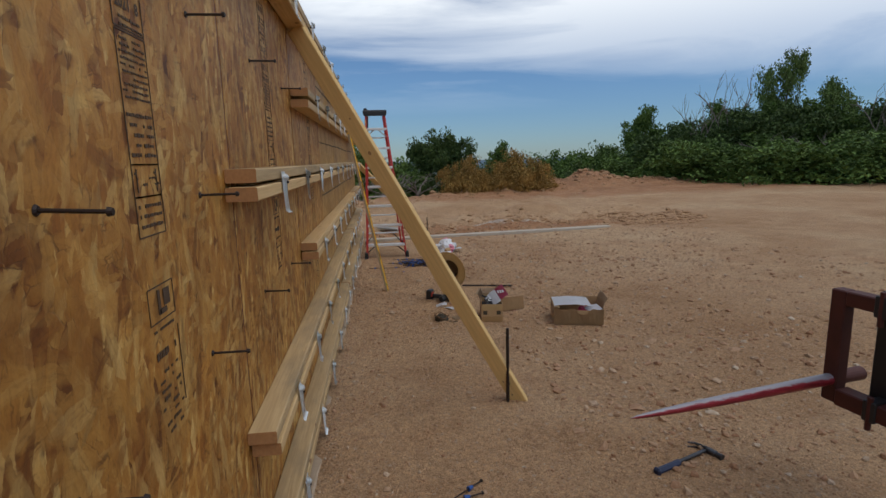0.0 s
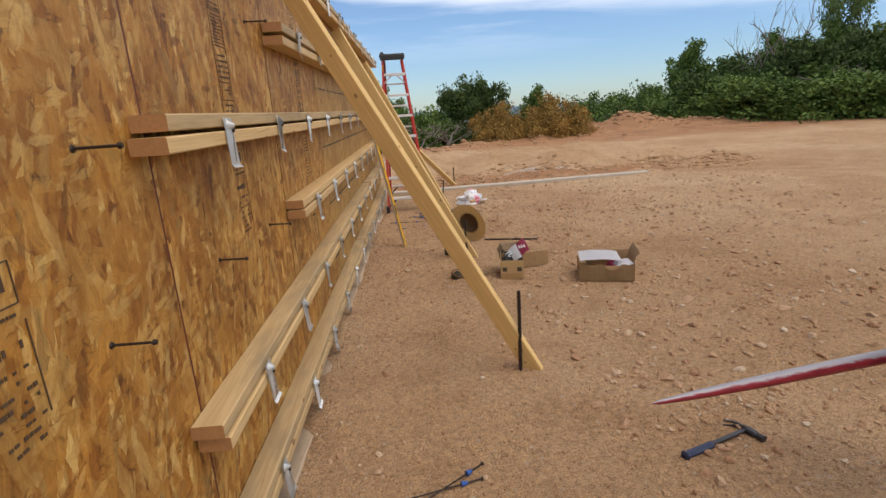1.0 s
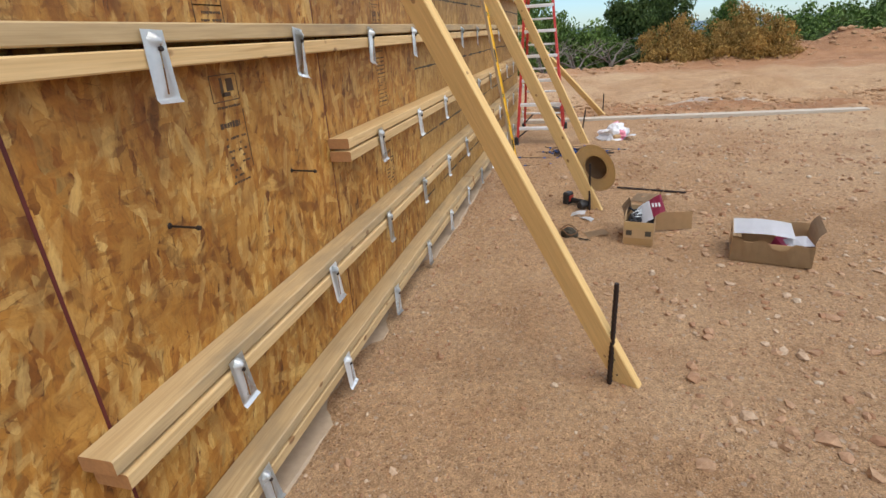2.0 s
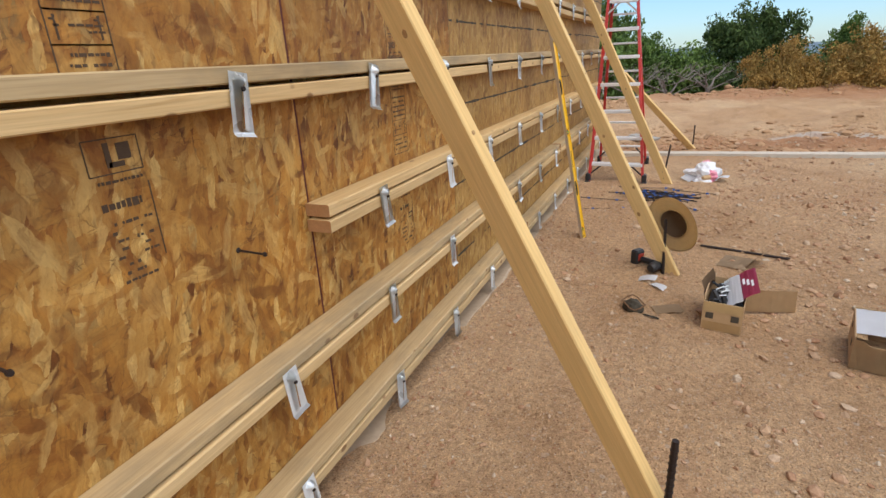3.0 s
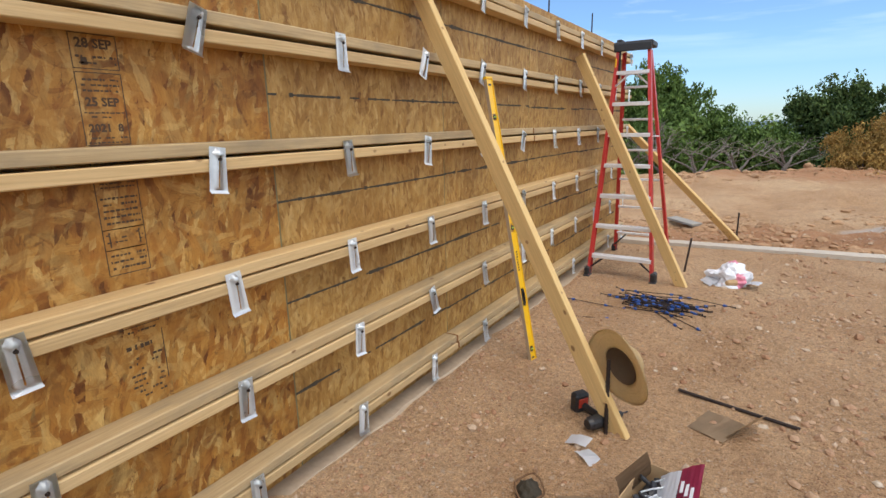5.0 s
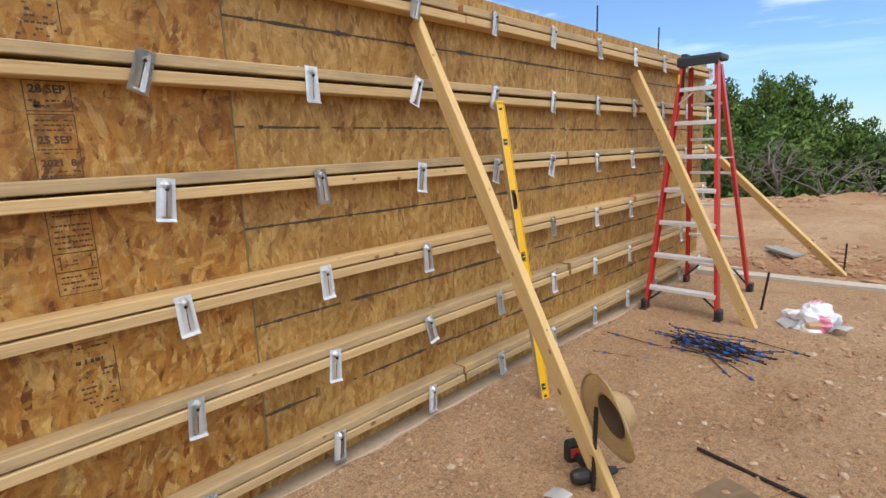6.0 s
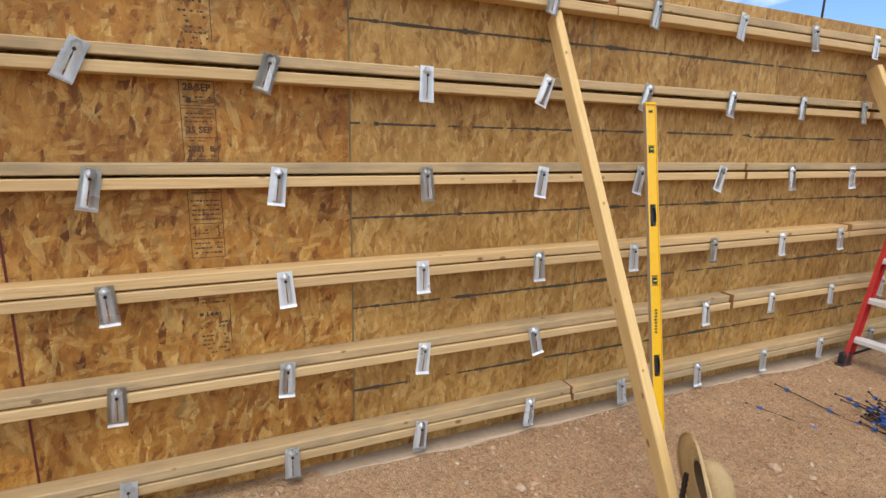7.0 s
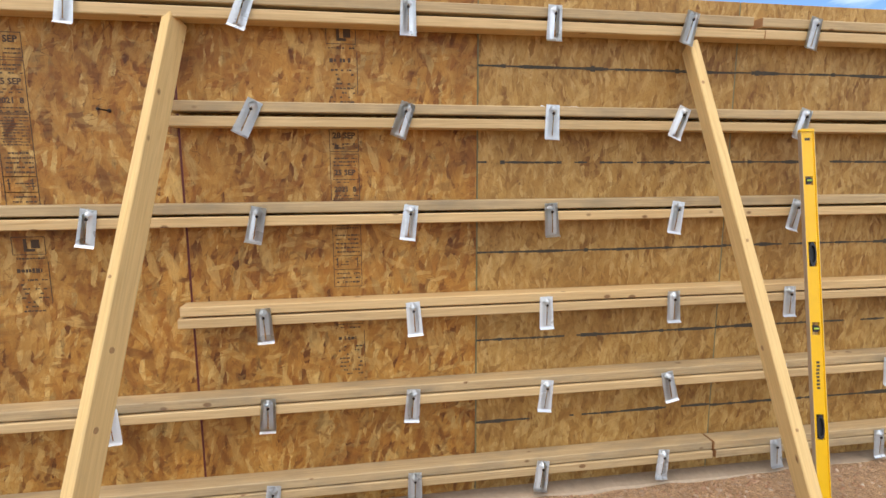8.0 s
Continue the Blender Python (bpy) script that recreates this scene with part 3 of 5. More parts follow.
def stamp_column(yc, shift, seed):
    """A printed column on a sheet: framed date boxes, rows of unreadable print, an arrow box."""
    rnd = random.Random(seed)
    W = 0.118
    st = tagged(new("stamp"), "column of black printed grade stamps on a strand board sheet", "stamp", kind="structure")
    print_bm, frame_bm = bmesh.new(), bmesh.new()

    def inside(z0, z1):
        return z0 > 0.02 and z1 < WALL_TOP - 0.01

    def frame_box(z0, z1):
        if not inside(z0, z1):
            return
        for zz in (z0, z1):
            box(frame_bm, 0.0014, yc, zz, 0.0008, W, 0.0026)
        for s in (-1, 1):
            box(frame_bm, 0.0014, yc + s * W / 2, (z0 + z1) / 2, 0.0008, 0.0026, z1 - z0)

    def lines(z0, z1, h, fill=0.8):
        z = z1 - h
        while z > z0 + h * 0.3 and inside(z0, z1):
            a = -W * 0.44 + rnd.uniform(0, 0.01)
            while a < W * 0.42:
                w = rnd.uniform(0.004, 0.015)
                w = min(w, W * 0.45 - a)
                if rnd.random() < fill and w > 0.002:
                    box(print_bm, 0.0014, yc + a + w / 2, z + rnd.uniform(-0.0006, 0.0006), 0.0008, w, h * rnd.uniform(0.4, 0.62))
                a += w + 0.003
            z -= h * 1.45

    for rep in (0.0, 1.18):
        o = shift + rep
        frame_box(1.603 + o, 1.693 + o)
        frame_box(1.40 + o, 1.593 + o)
        frame_box(1.16 + o, 1.395 + o)
        frame_box(1.10 + o, 1.16 + o)
        frame_box(1.025 + o, 1.10 + o)
        if inside(1.60 + o, 1.70 + o):
            letters("28 SEP", 0.034, st, yc, 1.668 + o)
            lines(1.61 + o, 1.645 + o, 0.011)
            box(print_bm, 0.0014, yc - 0.03, 1.622 + o, 0.0008, 0.016, 0.02)
        if inside(1.40 + o, 1.59 + o):
            letters("25 SEP", 0.032, st, yc, 1.515 + o)
            letters("2021  8", 0.030, st, yc, 1.445 + o)
            lines(1.54 + o, 1.585 + o, 0.010)
            lines(1.463 + o, 1.495 + o, 0.008, 0.7)
            lines(1.402 + o, 1.428 + o, 0.009)
        lines(1.27 + o, 1.39 + o, 0.0078, 0.88)
        lines(1.17 + o, 1.262 + o, 0.0125, 0.9)
        if inside(1.10 + o, 1.16 + o):
            for s in (-1, 1):
                box(print_bm, 0.0014, yc + s * 0.042, 1.125 + o, 0.0008, 0.004, 0.034)
                box(print_bm, 0.0014, yc + s * 0.042 - 0.004, 1.144 + o, 0.0008, 0.010, 0.004, m=None)
                box(print_bm, 0.0014, yc + s * 0.042, 1.149 + o, 0.0008, 0.005, 0.006)
            lines(1.115 + o, 1.142 + o, 0.008, 0.6)
        lines(1.03 + o, 1.095 + o, 0.013, 0.9)
        # solid maker's mark, then broad print and rows
        frame_box(0.855 + o, 0.925 + o)
        if inside(0.85 + o, 0.93 + o):
            box(print_bm, 0.0014, yc - 0.012, 0.892 + o, 0.0008, 0.012, 0.05)
            box(print_bm, 0.0014, yc + 0.004, 0.872 + o, 0.0008, 0.034, 0.011)
            box(print_bm, 0.0014, yc + 0.024, 0.897 + o, 0.0008, 0.03, 0.034)
        lines(0.82 + o, 0.85 + o, 0.011)
        lines(0.775 + o, 0.82 + o, 0.03, 0.75)
        lines(0.62 + o, 0.765 + o, 0.0125, 0.42)
        if inside(0.66 + o, 0.9 + o):
            box(frame_bm, 0.0014, yc + W / 2 + 0.004, 0.74 + o, 0.0008, 0.003, 0.17)
    part("print_rows", print_bm, M_INK, st)
    part("print_frames", frame_bm, M_INK, st)


stamp_column(3.535, 0.0, 3)
stamp_column(2.300, 0.345, 5)
stamp_column(1.100, 0.255, 8)

# ---- walers: doubled boards held by wedge clamps ----
ROWS = (  # gap height, start, joint, how far the boards stand apart
    (0.148, -1.6, 5.29, 0.006),
    (0.545, 1.587, 6.47, 0.007),
    (0.937, 2.865, 7.56, 0.008),
    (1.352, 1.600, 6.43, 0.012),
    (1.742, 2.885, 7.56, 0.019),
    (2.140, 1.62, 5.36, 0.015),
)
DEPTH, THICK = 0.089, 0.040
for r, (zg, start, joint, gap) in enumerate(ROWS):
    rnd = random.Random(40 + r)
    for a, c, run in ((start, joint, 0), (joint + 0.004, WALL_END - 0.06, 1)):
        for upper in (1, 0):
            s0 = a + rnd.uniform(-0.012, 0.012) if run == 0 else a + rnd.uniform(0.0, 0.03)
            s1 = c + rnd.uniform(-0.02, 0.0)
            if r == 3 and run == 0:
                s0 = 1.602 if upper else 1.565
            if r == 5 and run == 0:
                s1 = 5.33 if upper else 5.385
            bm = board_mesh(s1 - s0, DEPTH, THICK, r * 10 + run * 3 + upper, bow=0.003)
            gray = (upper and r in (1, 3, 4, 5)) or r == 0
            zc = zg + (1 if upper else -1) * (gap / 2 + THICK / 2)
            off = 0.0475 + rnd.uniform(-0.003, 0.004) + (0.004 if not upper else 0)
            m = Matrix.Translation((off, s0, zc)) @ pose(0, 0, 0, 0, 0, 90)
            thing("waler_board", "weathered grey-yellow softwood board laid flat along the formwork" if gray else "pale softwood board laid flat along the formwork",
                  "board", m, group="waler boards", bm=bm, mat=[M_PINE_GRAY if gray else M_PINE, M_CUT])


def clamp_plate():
    """Pressed plate: flat, with a narrow slotted rib that swells to a dome at the top, and a turned-out lip."""
    bm = bmesh.new()
    W, H = 0.064, 0.150
    us = (-1, -0.93, -0.62, -0.46, -0.34, -0.22, -0.07, 0.07, 0.22, 0.34, 0.46, 0.62, 0.93, 1)
    vs = (0, 0.03, 0.07, 0.10, 0.13, 0.16, 0.19, 0.22, 0.26, 0.32, 0.42, 0.54, 0.66, 0.76, 0.82, 0.86, 0.91, 0.94, 0.97, 1.0)
    grid = []
    for v in vs:
        row = []
        for u in us:
            w = W / 2 * (0.93 + 0.12 * v)
            d2 = (u / 0.50) ** 2 + ((v - 0.15) / 0.10) ** 2
            dome = 0.019 * math.sqrt(max(0.0, 1 - d2))
            rib = 0.009 * max(0.0, 1 - (u / 0.48) ** 2) ** 0.5 * min(1.0, max(0.0, 1.06 - v) * 1.4) if 0.13 < v < 0.9 and abs(u) < 0.48 else 0
            lip = 0.009 * max(0.0, (v - 0.93) / 0.07)
            row.append(bm.verts.new((0.003 + 0.010 * v + max(dome, rib) + lip, u * w, 0.024 - H * v + 0.3 * lip)))
        grid.append(row)
    for a, c, v0, v1 in zip(grid, grid[1:], vs, vs[1:]):
        for i in range(len(us) - 1):
            if us[i] == -0.07 and 0.18 < (v0 + v1) / 2 < 0.86:
                continue
            bm.faces.new((a[i], a[i + 1], c[i + 1], c[i]))
    bmesh.ops.solidify(bm, geom=bm.faces[:], thickness=0.0022)
    return bm


def build_clamp():
    c = thing("wedge_clamp", "galvanised slotted steel wedge clamp on the waler boards", "clamp", group="wedge clamps")
    p = part("plate", clamp_plate(), M_GALV, c, smooth=True)
    p.data.set_sharp_from_angle(angle=radians(28))
    part("tie_rod", bm_rod((-0.09, 0, -0.014), (0.016, 0, -0.014), 0.0033, seg=8), M_STEEL, c, "dark steel tie rod")
    part("tie_head", bm_rod((0.016, 0, -0.014), (0.0215, 0, -0.014), 0.0062, 0.005, seg=10), M_STEEL, c, "dark steel button head")
    return c


first_clamp = build_clamp()
clamp_used = False
TILT = {4: (-9, -26, -19, -2, -22, -19, -10), 5: (-6, -20, -1, -2, -16, -13, -14), 3: (-9, -11, -8, 3, -9, -15, -18)}
for r, (zg, start, joint, gap) in enumerate(ROWS):
    rnd = random.Random(90 + r)
    for k in range(-8, 10):
        yy = 3.80 + S * k
        if yy < start + 0.1 or yy > WALL_END - 0.15:
            rnd.random()
            continue
        tilt = rnd.uniform(-8, 6)
        if r in TILT and 0 <= k + 2 < 7:
            tilt = TILT[r][k + 2]
        if r == 1 and k == 2:
            tilt = 12
        m = pose(0.098, yy + rnd.uniform(-0.008, 0.008), zg + (0.030 if r > 3 else 0.006), tilt, 0, rnd.uniform(-3, 3))
        if clamp_used:
            copy_thing(first_clamp, m)
        else:
            first_clamp.matrix_basis = m
            clamp_used = True
# a loose tie laid on one clamp
nail = thing("loose_tie", "thin bright wire tie lying across a clamp", "tie")
part("wire", bm_rod((0.062, 4.39, 1.790), (0.075, 4.53, 1.7905), 0.003, seg=6), M_GALV, nail)
part("wire_end", bm_rod((0.061, 4.386, 1.791), (0.061, 4.37, 1.793), 0.005, seg=6), M_GALV, nail)


def build_free_tie():
    t = thing("snap_tie", "dark steel form tie sticking out of the board", "tie", group="projecting ties")
    part("rod", bm_rod((-0.02, 0, 0), (0.088, 0, 0), 0.0032, seg=8), M_STEEL, t)
    part("head", bm_rod((0.086, 0, 0), (0.093, 0, 0), 0.0068, 0.0052, seg=10), M_STEEL, t)
    part("collar", bm_rod((0.0005, 0, 0), (0.004, 0, 0), 0.0085, 0.006, seg=10), M_STEEL, t)
    return t


FREE = ((0.765, 1.359), (1.385, 1.338), (0.757, 0.945), (1.358, 0.938), (1.980, 0.942), (2.572, 0.931), (0.757, 1.765), (1.415, 1.766), (2.035, 1.772), (2.640, 1.757), (0.14, 1.345), (0.14, 0.95))
ft = build_free_tie()
for i, (yy, zz) in enumerate(FREE):
    rnd = random.Random(i)
    m = pose(0.0, yy, zz, 0, rnd.uniform(-1, 4), rnd.uniform(-4, 4))
    if i == 0:
        ft.matrix_basis = m
    else:
        copy_thing(ft, m)

# ---- braces and stakes ----
M_KNOT = plain("resinous_knot", (0.40, 0.225, 0.09), 0.6, vary=0.35, scale=90)


def make_brace(foot, top, across, seed):
    """A raking board with its knots and the two screws near its foot."""
    rr = random.Random(seed)
    d = Vector(top) - Vector(foot)
    br = thing("brace", "yellow softwood board leaning against the formwork as a raking brace", "brace", beam_between(foot, top, across), group="raking braces")
    part("board", board_mesh(d.length, 0.089, 0.040, seed, axis_z=True, bow=0.0015), [M_BRACE, M_CUT], br)
    for k in range(9):
        z = 0.16 + (d.length - 0.3) * (k + rr.uniform(0.1, 0.9)) / 9
        r = rr.uniform(0.0045, 0.009)
        bm = bmesh.new()
        side = rr.choice((-1, 1))
        if k % 3 == 2:
            c, n = Vector((side * 0.0445, rr.uniform(-0.006, 0.006), z)), Vector((side, 0, 0))
        else:
            c, n = Vector((rr.uniform(-0.028, 0.028), side * 0.020, z)), Vector((0, side, 0))
        rod(bm, c - n * 0.003, c + n * 0.0006, r, seg=12)
        bmesh.ops.transform(bm, matrix=Matrix.Translation(c) @ Matrix.Diagonal((1, 1, rr.uniform(1.0, 1.5), 1)) @ Matrix.Translation(-c), verts=bm.verts)
        part("knot", bm, M_KNOT, br)
    for z in (0.10, 0.17):
        part("screw", bm_rod((0.012 * (1 if z > 0.12 else -1), -0.018, z), (0.012 * (1 if z > 0.12 else -1), -0.0215, z), 0.0045, 0.004, seg=8), M_STEEL, br, "dark screw head")


for i, (foot, top) in enumerate((((1.215, 2.792, -0.02), (0.050, 2.920, 2.09)), ((1.135, 5.035, -0.03), (0.050, 5.055, 2.06)), ((1.055, 7.565, -0.02), (0.050, 7.575, 2.01)), ((1.335, 10.00, -0.04), (0.06, 9.43, 1.37)))):
    make_brace(foot, top, (0.93, -0.37 if i == 0 else -0.2, 0), 200 + i)

for i, (p, h, lean) in enumerate((((1.122, 2.772), 0.46, (0.0, 0.01)), ((1.075, 4.985), 0.36, (-0.02, 0.06)), ((0.985, 8.08), 0.34, (0.05, 0.0)), ((1.33, 10.10), 0.30, (0.0, 0.0)))):
    st = thing("stake", "black ribbed steel stake driven into the soil by a brace", "stake", group="brace stakes")
    a, b_ = Vector((p[0], p[1], -0.12)), Vector((p[0] + lean[0], p[1] + lean[1], h))
    part("bar", bm_rod(a, b_, 0.009, seg=8), M_REBAR, st)
    bm = bmesh.new()
    for j in range(int(h / 0.022)):
        q = a.lerp(b_, (0.13 + j * 0.022) / (b_ - a).length)
        rod(bm, q, q + (b_ - a).normalized() * 0.006, 0.0108, seg=8)
    part("ribs", bm, M_REBAR, st)


# ---- stepladder ----
def make_ladder():
    lad = thing("stepladder", "tall open red stepladder with aluminium steps beside the formwork", "ladder")
    fl, fr = Vector((0.205, 7.585, 0.0)), Vector((0.800, 7.61, 0.0))
    tl, tr = Vector((0.270, 8.02, 2.09)), Vector((0.560, 8.03, 2.09))
    bl, br = Vector((0.187, 8.66, 0.0)), Vector((0.772, 8.66, 0.0))
    ul, ur = Vector((0.290, 8.15, 2.07)), Vector((0.545, 8.16, 2.07))

    def channel(p, q, inward, w, name):
        L = (q - p).length
        bm = bmesh.new()
        box(bm, 0, 0, L / 2, 0.006, w, L, 0.001)
        for s in (-1, 1):
            box(bm, inward * 0.0135, s * (w / 2 - 0.003), L / 2, 0.022, 0.006, L, 0.001)
        part(name, bm, M_RED, lad, m=beam_between(p, q, (1, 0, 0)))

    channel(fl, tl, 1, 0.075, "front_rail")
    channel(fr, tr, -1, 0.075, "front_rail")
    channel(bl, ul, 1, 0.055, "rear_rail")
    channel(br, ur, -1, 0.055, "rear_rail")
    for j in range(7):
        u = (0.20 + 0.285 * j) / 2.12
        a, c = fl.lerp(tl, u), fr.lerp(tr, u)
        L = (c - a).length - 0.012
        mid = (a + c) / 2
        bm = bmesh.new()
        box(bm, 0, 0, 0, L, 0.085, 0.004, 0.001)
        box(bm, 0, -0.041, -0.014, L, 0.004, 0.030, 0.001)
        box(bm, 0, 0.041, -0.014, L, 0.004, 0.030, 0.001)
        for t in range(5):
            box(bm, 0, -0.03 + t * 0.015, 0.003, L, 0.004, 0.003)
        st = part("step", bm, M_ALU, lad, m=Matrix.Translation(mid))
        if j == 0 or j == 6:
            for s in (-1, 1):
                part("gusset", bm_rod((s * L / 2, 0.0, -0.13), (s * (L / 2 - 0.13), 0.0, -0.018), 0.009, seg=6), M_BLACK if j == 0 else M_ALU, st)
    for j in range(6):
        u = (0.23 + 0.31 * j) / 2.1
        a, c = bl.lerp(ul, u), br.lerp(ur, u)
        mid = (a + c) / 2
        bm = bmesh.new()
        box(bm, 0, 0, 0, (c - a).length - 0.01, 0.028, 0.022, 0.003)
        bar = part("rear_bar", bm, M_ALU, lad, m=Matrix.Translation(mid))
        if j == 0:
            L = (c - a).length
            for s in (-1, 1):
                part("gusset", bm_rod((s * L / 2, 0.0, -0.14), (s * (L / 2 - 0.12), 0.0, -0.012), 0.009, seg=6), M_BLACK, bar)
    for p, d in ((fl, -1), (fr, -1), (bl, 1), (br, 1)):
        bm = bmesh.new()
        box(bm, 0, 0, 0.045, 0.05, 0.09, 0.09, 0.012)
        box(bm, 0, d * 0.01, -0.004, 0.06, 0.11, 0.022, 0.005)
        part("foot", bm, M_BLACK, lad, m=Matrix.Translation(p + Vector((0, 0, 0.0))))
    for a, c in ((fl.lerp(tl, 0.62), bl.lerp(ul, 0.62)), (fr.lerp(tr, 0.62), br.lerp(ur, 0.62))):
        part("spreader", bm_rod(a, c, 0.006, seg=6), M_ALU, lad)
    bm = bmesh.new()
    box(bm, 0.413, 8.085, 2.120, 0.35, 0.23, 0.055, 0.012)
    box(bm, 0.413, 7.965, 2.095, 0.33, 0.02, 0.07, 0.006)
    cap = part("top_cap", bm, M_BLACK, lad, "black plastic top cap")
    part("tool_slot", bm_box(0.275, 8.08, 2.160, 0.05, 0.10, 0.035, 0.008), M_BLACK, cap)
    part("strap", bm_box(0.300, 7.985, 1.95, 0.018, 0.012, 0.26, 0.003), M_BLACK, lad)
    part("label", bm_box(0.276, 7.95, 1.96, 0.008, 0.05, 0.08, 0.001), M_YELLOW, lad, "yellow warning label")


make_ladder()


# ---- spirit level ----
M_STRIP = plain("milled_edge", (0.46, 0.36, 0.26), 0.5, 0.3)


def make_level():
    p, q = Vector((0.478, 5.560, -0.02)), Vector((0.145, 5.590, 1.700))
    L = (q - p).length
    lev = thing("spirit_level", "long yellow spirit level leaning upright against the walers", "level")
    lev.matrix_basis = beam_between(p, q, (0.985, -0.17, 0))
    bm = bmesh.new()
    for s in (-1, 1):
        box(bm, 0, s * 0.0275, L / 2, 0.024, 0.004, L, 0.001)
        part("edge_strip", bm_box(0, s * 0.0300, L / 2, 0.0225, 0.0016, L - 0.03), M_STRIP, lev, "dull milled metal edge")
    # web with through-openings at grips and vials
    cuts = [(0.10, 0.020), (0.43, 0.055), (0.86, 0.028), (1.19, 0.055), (1.52, 0.020)]
    z = 0.0
    for c, h in cuts:
        box(bm, 0, 0, (z + c - h) / 2, 0.012, 0.052, c - h - z)
        for s in (-1, 1):
            box(bm, 0, s * 0.0215, c, 0.012, 0.010, 2 * h)
        z = c + h
    box(bm, 0, 0, (z + L) / 2, 0.012, 0.052, L - z)
    part("beam", bm, M_YELLOW, lev)
    for c, h in (cuts[1], cuts[3]):
        bm = bmesh.new()
        lathe(bm, [(0.0165, -0.009), (0.0165, 0.009), (0.0120, 0.009), (0.0120, -0.009), (0.0165, -0.009)], 20,
              Matrix.Translation((0, 0, c)) @ Matrix.Diagonal((1, 1, h / 0.0165, 1)) @ pose(0, 0, 0, 0, 90, 0))
        part("grip", bm, M_BLACK, lev, "black rubber hand grip")
        part("grip_back", bm_box(-0.004, 0, c, 0.003, 0.03, h * 1.8), M_BLACK, lev)
    for c, h in (cuts[0], cuts[2], cuts[4]):
        bm = bmesh.new()
        rod(bm, (-0.007, 0, c), (0.007, 0, c), 0.0155, seg=18)
        v = part("vial_block", bm, M_BLACK, lev)
        part("vial", bm_rod((0.0085, -0.010, c), (0.0085, 0.010, c), 0.0045, seg=8), plain("vial_green", (0.35, 0.5, 0.08), 0.2), v)
    for zz in (0.006, L - 0.006):
        part("end_cap", bm_box(0, 0, zz, 0.026, 0.062, 0.014, 0.003), M_YELLOW, lev)
    for zz in (0.045, L - 0.045):
        part("hang_hole", bm_box(0.0062, 0, zz, 0.0015, 0.024, 0.012, 0.0), M_BLACK, lev)
    bm = bmesh.new()
    rnd = random.Random(4)
    for j in range(8):
        box(bm, 0.0065, 0.0 + rnd.uniform(-0.002, 0.002), 0.60 + j * 0.016, 0.0008, 0.014, 0.010)
    part("maker_mark", bm, M_MARK, lev)


make_level()


# ---- straw hat on the stake ----
def make_hat():
    axis_dir = Vector((0.48, 0.84, 0.25)).normalized()
    m = axis_dir.to_track_quat("Z", "X").to_matrix().to_4x4()
    m.translation = (1.095, 5.075, 0.315)
    m = m @ Matrix.Scale(0.92, 4)
    hat = thing("straw_hat", "wide-brimmed woven straw hat hung on a stake", "hat", m)
    bm = bmesh.new()
    rings = [(0.195, -0.012), (0.185, 0.0), (0.155, 0.006), (0.115, 0.010), (0.098, 0.016)]
    lathe(bm, rings, 40)
    for v in bm.verts:
        a = math.atan2(v.co.y, v.co.x)
        r = math.hypot(v.co.x, v.co.y)
        v.co.z += (r - 0.09) * 0.14 * math.cos(2 * a + 0.5)
        v.co.x *= 1.10
    bmesh.ops.solidify(bm, geom=bm.faces[:], thickness=0.003)
    part("brim", bm, M_STRAW, hat, smooth=True)
    bm = bmesh.new()
    lathe(bm, [(0.098, 0.014), (0.095, 0.05), (0.086, 0.085), (0.066, 0.104), (0.03, 0.108), (0.001, 0.104)], 36)
    for v in bm.verts:
        v.co.x *= 1.10
    bmesh.ops.solidify(bm, geom=bm.faces[:], thickness=0.003)
    part("crown", bm, M_STRAW, hat, smooth=True)
    # added inner shell: its dark brown stands in for the shade inside the crown
    bm = bmesh.new()
    lathe(bm, [(0.0955, 0.012), (0.0915, 0.05), (0.082, 0.083), (0.062, 0.100), (0.03, 0.103), (0.001, 0.099)], 36)
    for v in bm.verts:
        v.co.x *= 1.10
    part("lining", bm, plain("hat_inside_shade", (0.17, 0.10, 0.05), 0.9), hat, "dark brown shell painted as the shade inside the crown", smooth=True)
    for j in range(5):
        bm = bmesh.new()
        r = 0.115 + j * 0.017
        lathe(bm, [(r, 0.0095 - j * 0.0028), (r + 0.004, 0.0125 - j * 0.0028), (r + 0.008, 0.0085 - j * 0.0028)], 40)
        for v in bm.verts:
            a, r_ = math.atan2(v.co.y, v.co.x), math.hypot(v.co.x, v.co.y)
            v.co.z += (r_ - 0.09) * 0.14 * math.cos(2 * a + 0.5)
            v.co.x *= 1.10
        part("braid", bm, M_STRAW, hat, smooth=True)


make_hat()


# ---- cardboard boxes ----
def tray(bm, w, d, h, t=0.004, tops=(0, 0, 0, 0)):
    """Open carton: floor and four walls; tops lifts each wall's upper edge."""
    box(bm, 0, 0, t / 2, w, d, t)
    for s, hh in ((-1, tops[0]), (1, tops[1])):
        box(bm, 0, s * (d / 2 - t / 2), (h + hh) / 2, w, t, h + hh)
    for s, hh in ((-1, tops[2]), (1, tops[3])):
        box(bm, s * (w / 2 - t / 2), 0, (h + hh) / 2, t, d - 2 * t, h + hh)


def flap(w, d, m, fold=0.0):
    bm = bmesh.new()
    n = 8
    rows = [[bm.verts.new((i / n * w, s * d / 2, fold * math.sin(i / n * 2.6) + 0.0012 * math.sin(i * 1.9 + s))) for s in (-1, 1)] for i in range(n + 1)]
    for a, c in zip(rows, rows[1:]):
        bm.faces.new((a[0], a[1], c[1], c[0]))
    bmesh.ops.solidify(bm, geom=bm.faces[:], thickness=0.004)
    bmesh.ops.transform(bm, matrix=m, verts=bm.verts)
    return bm


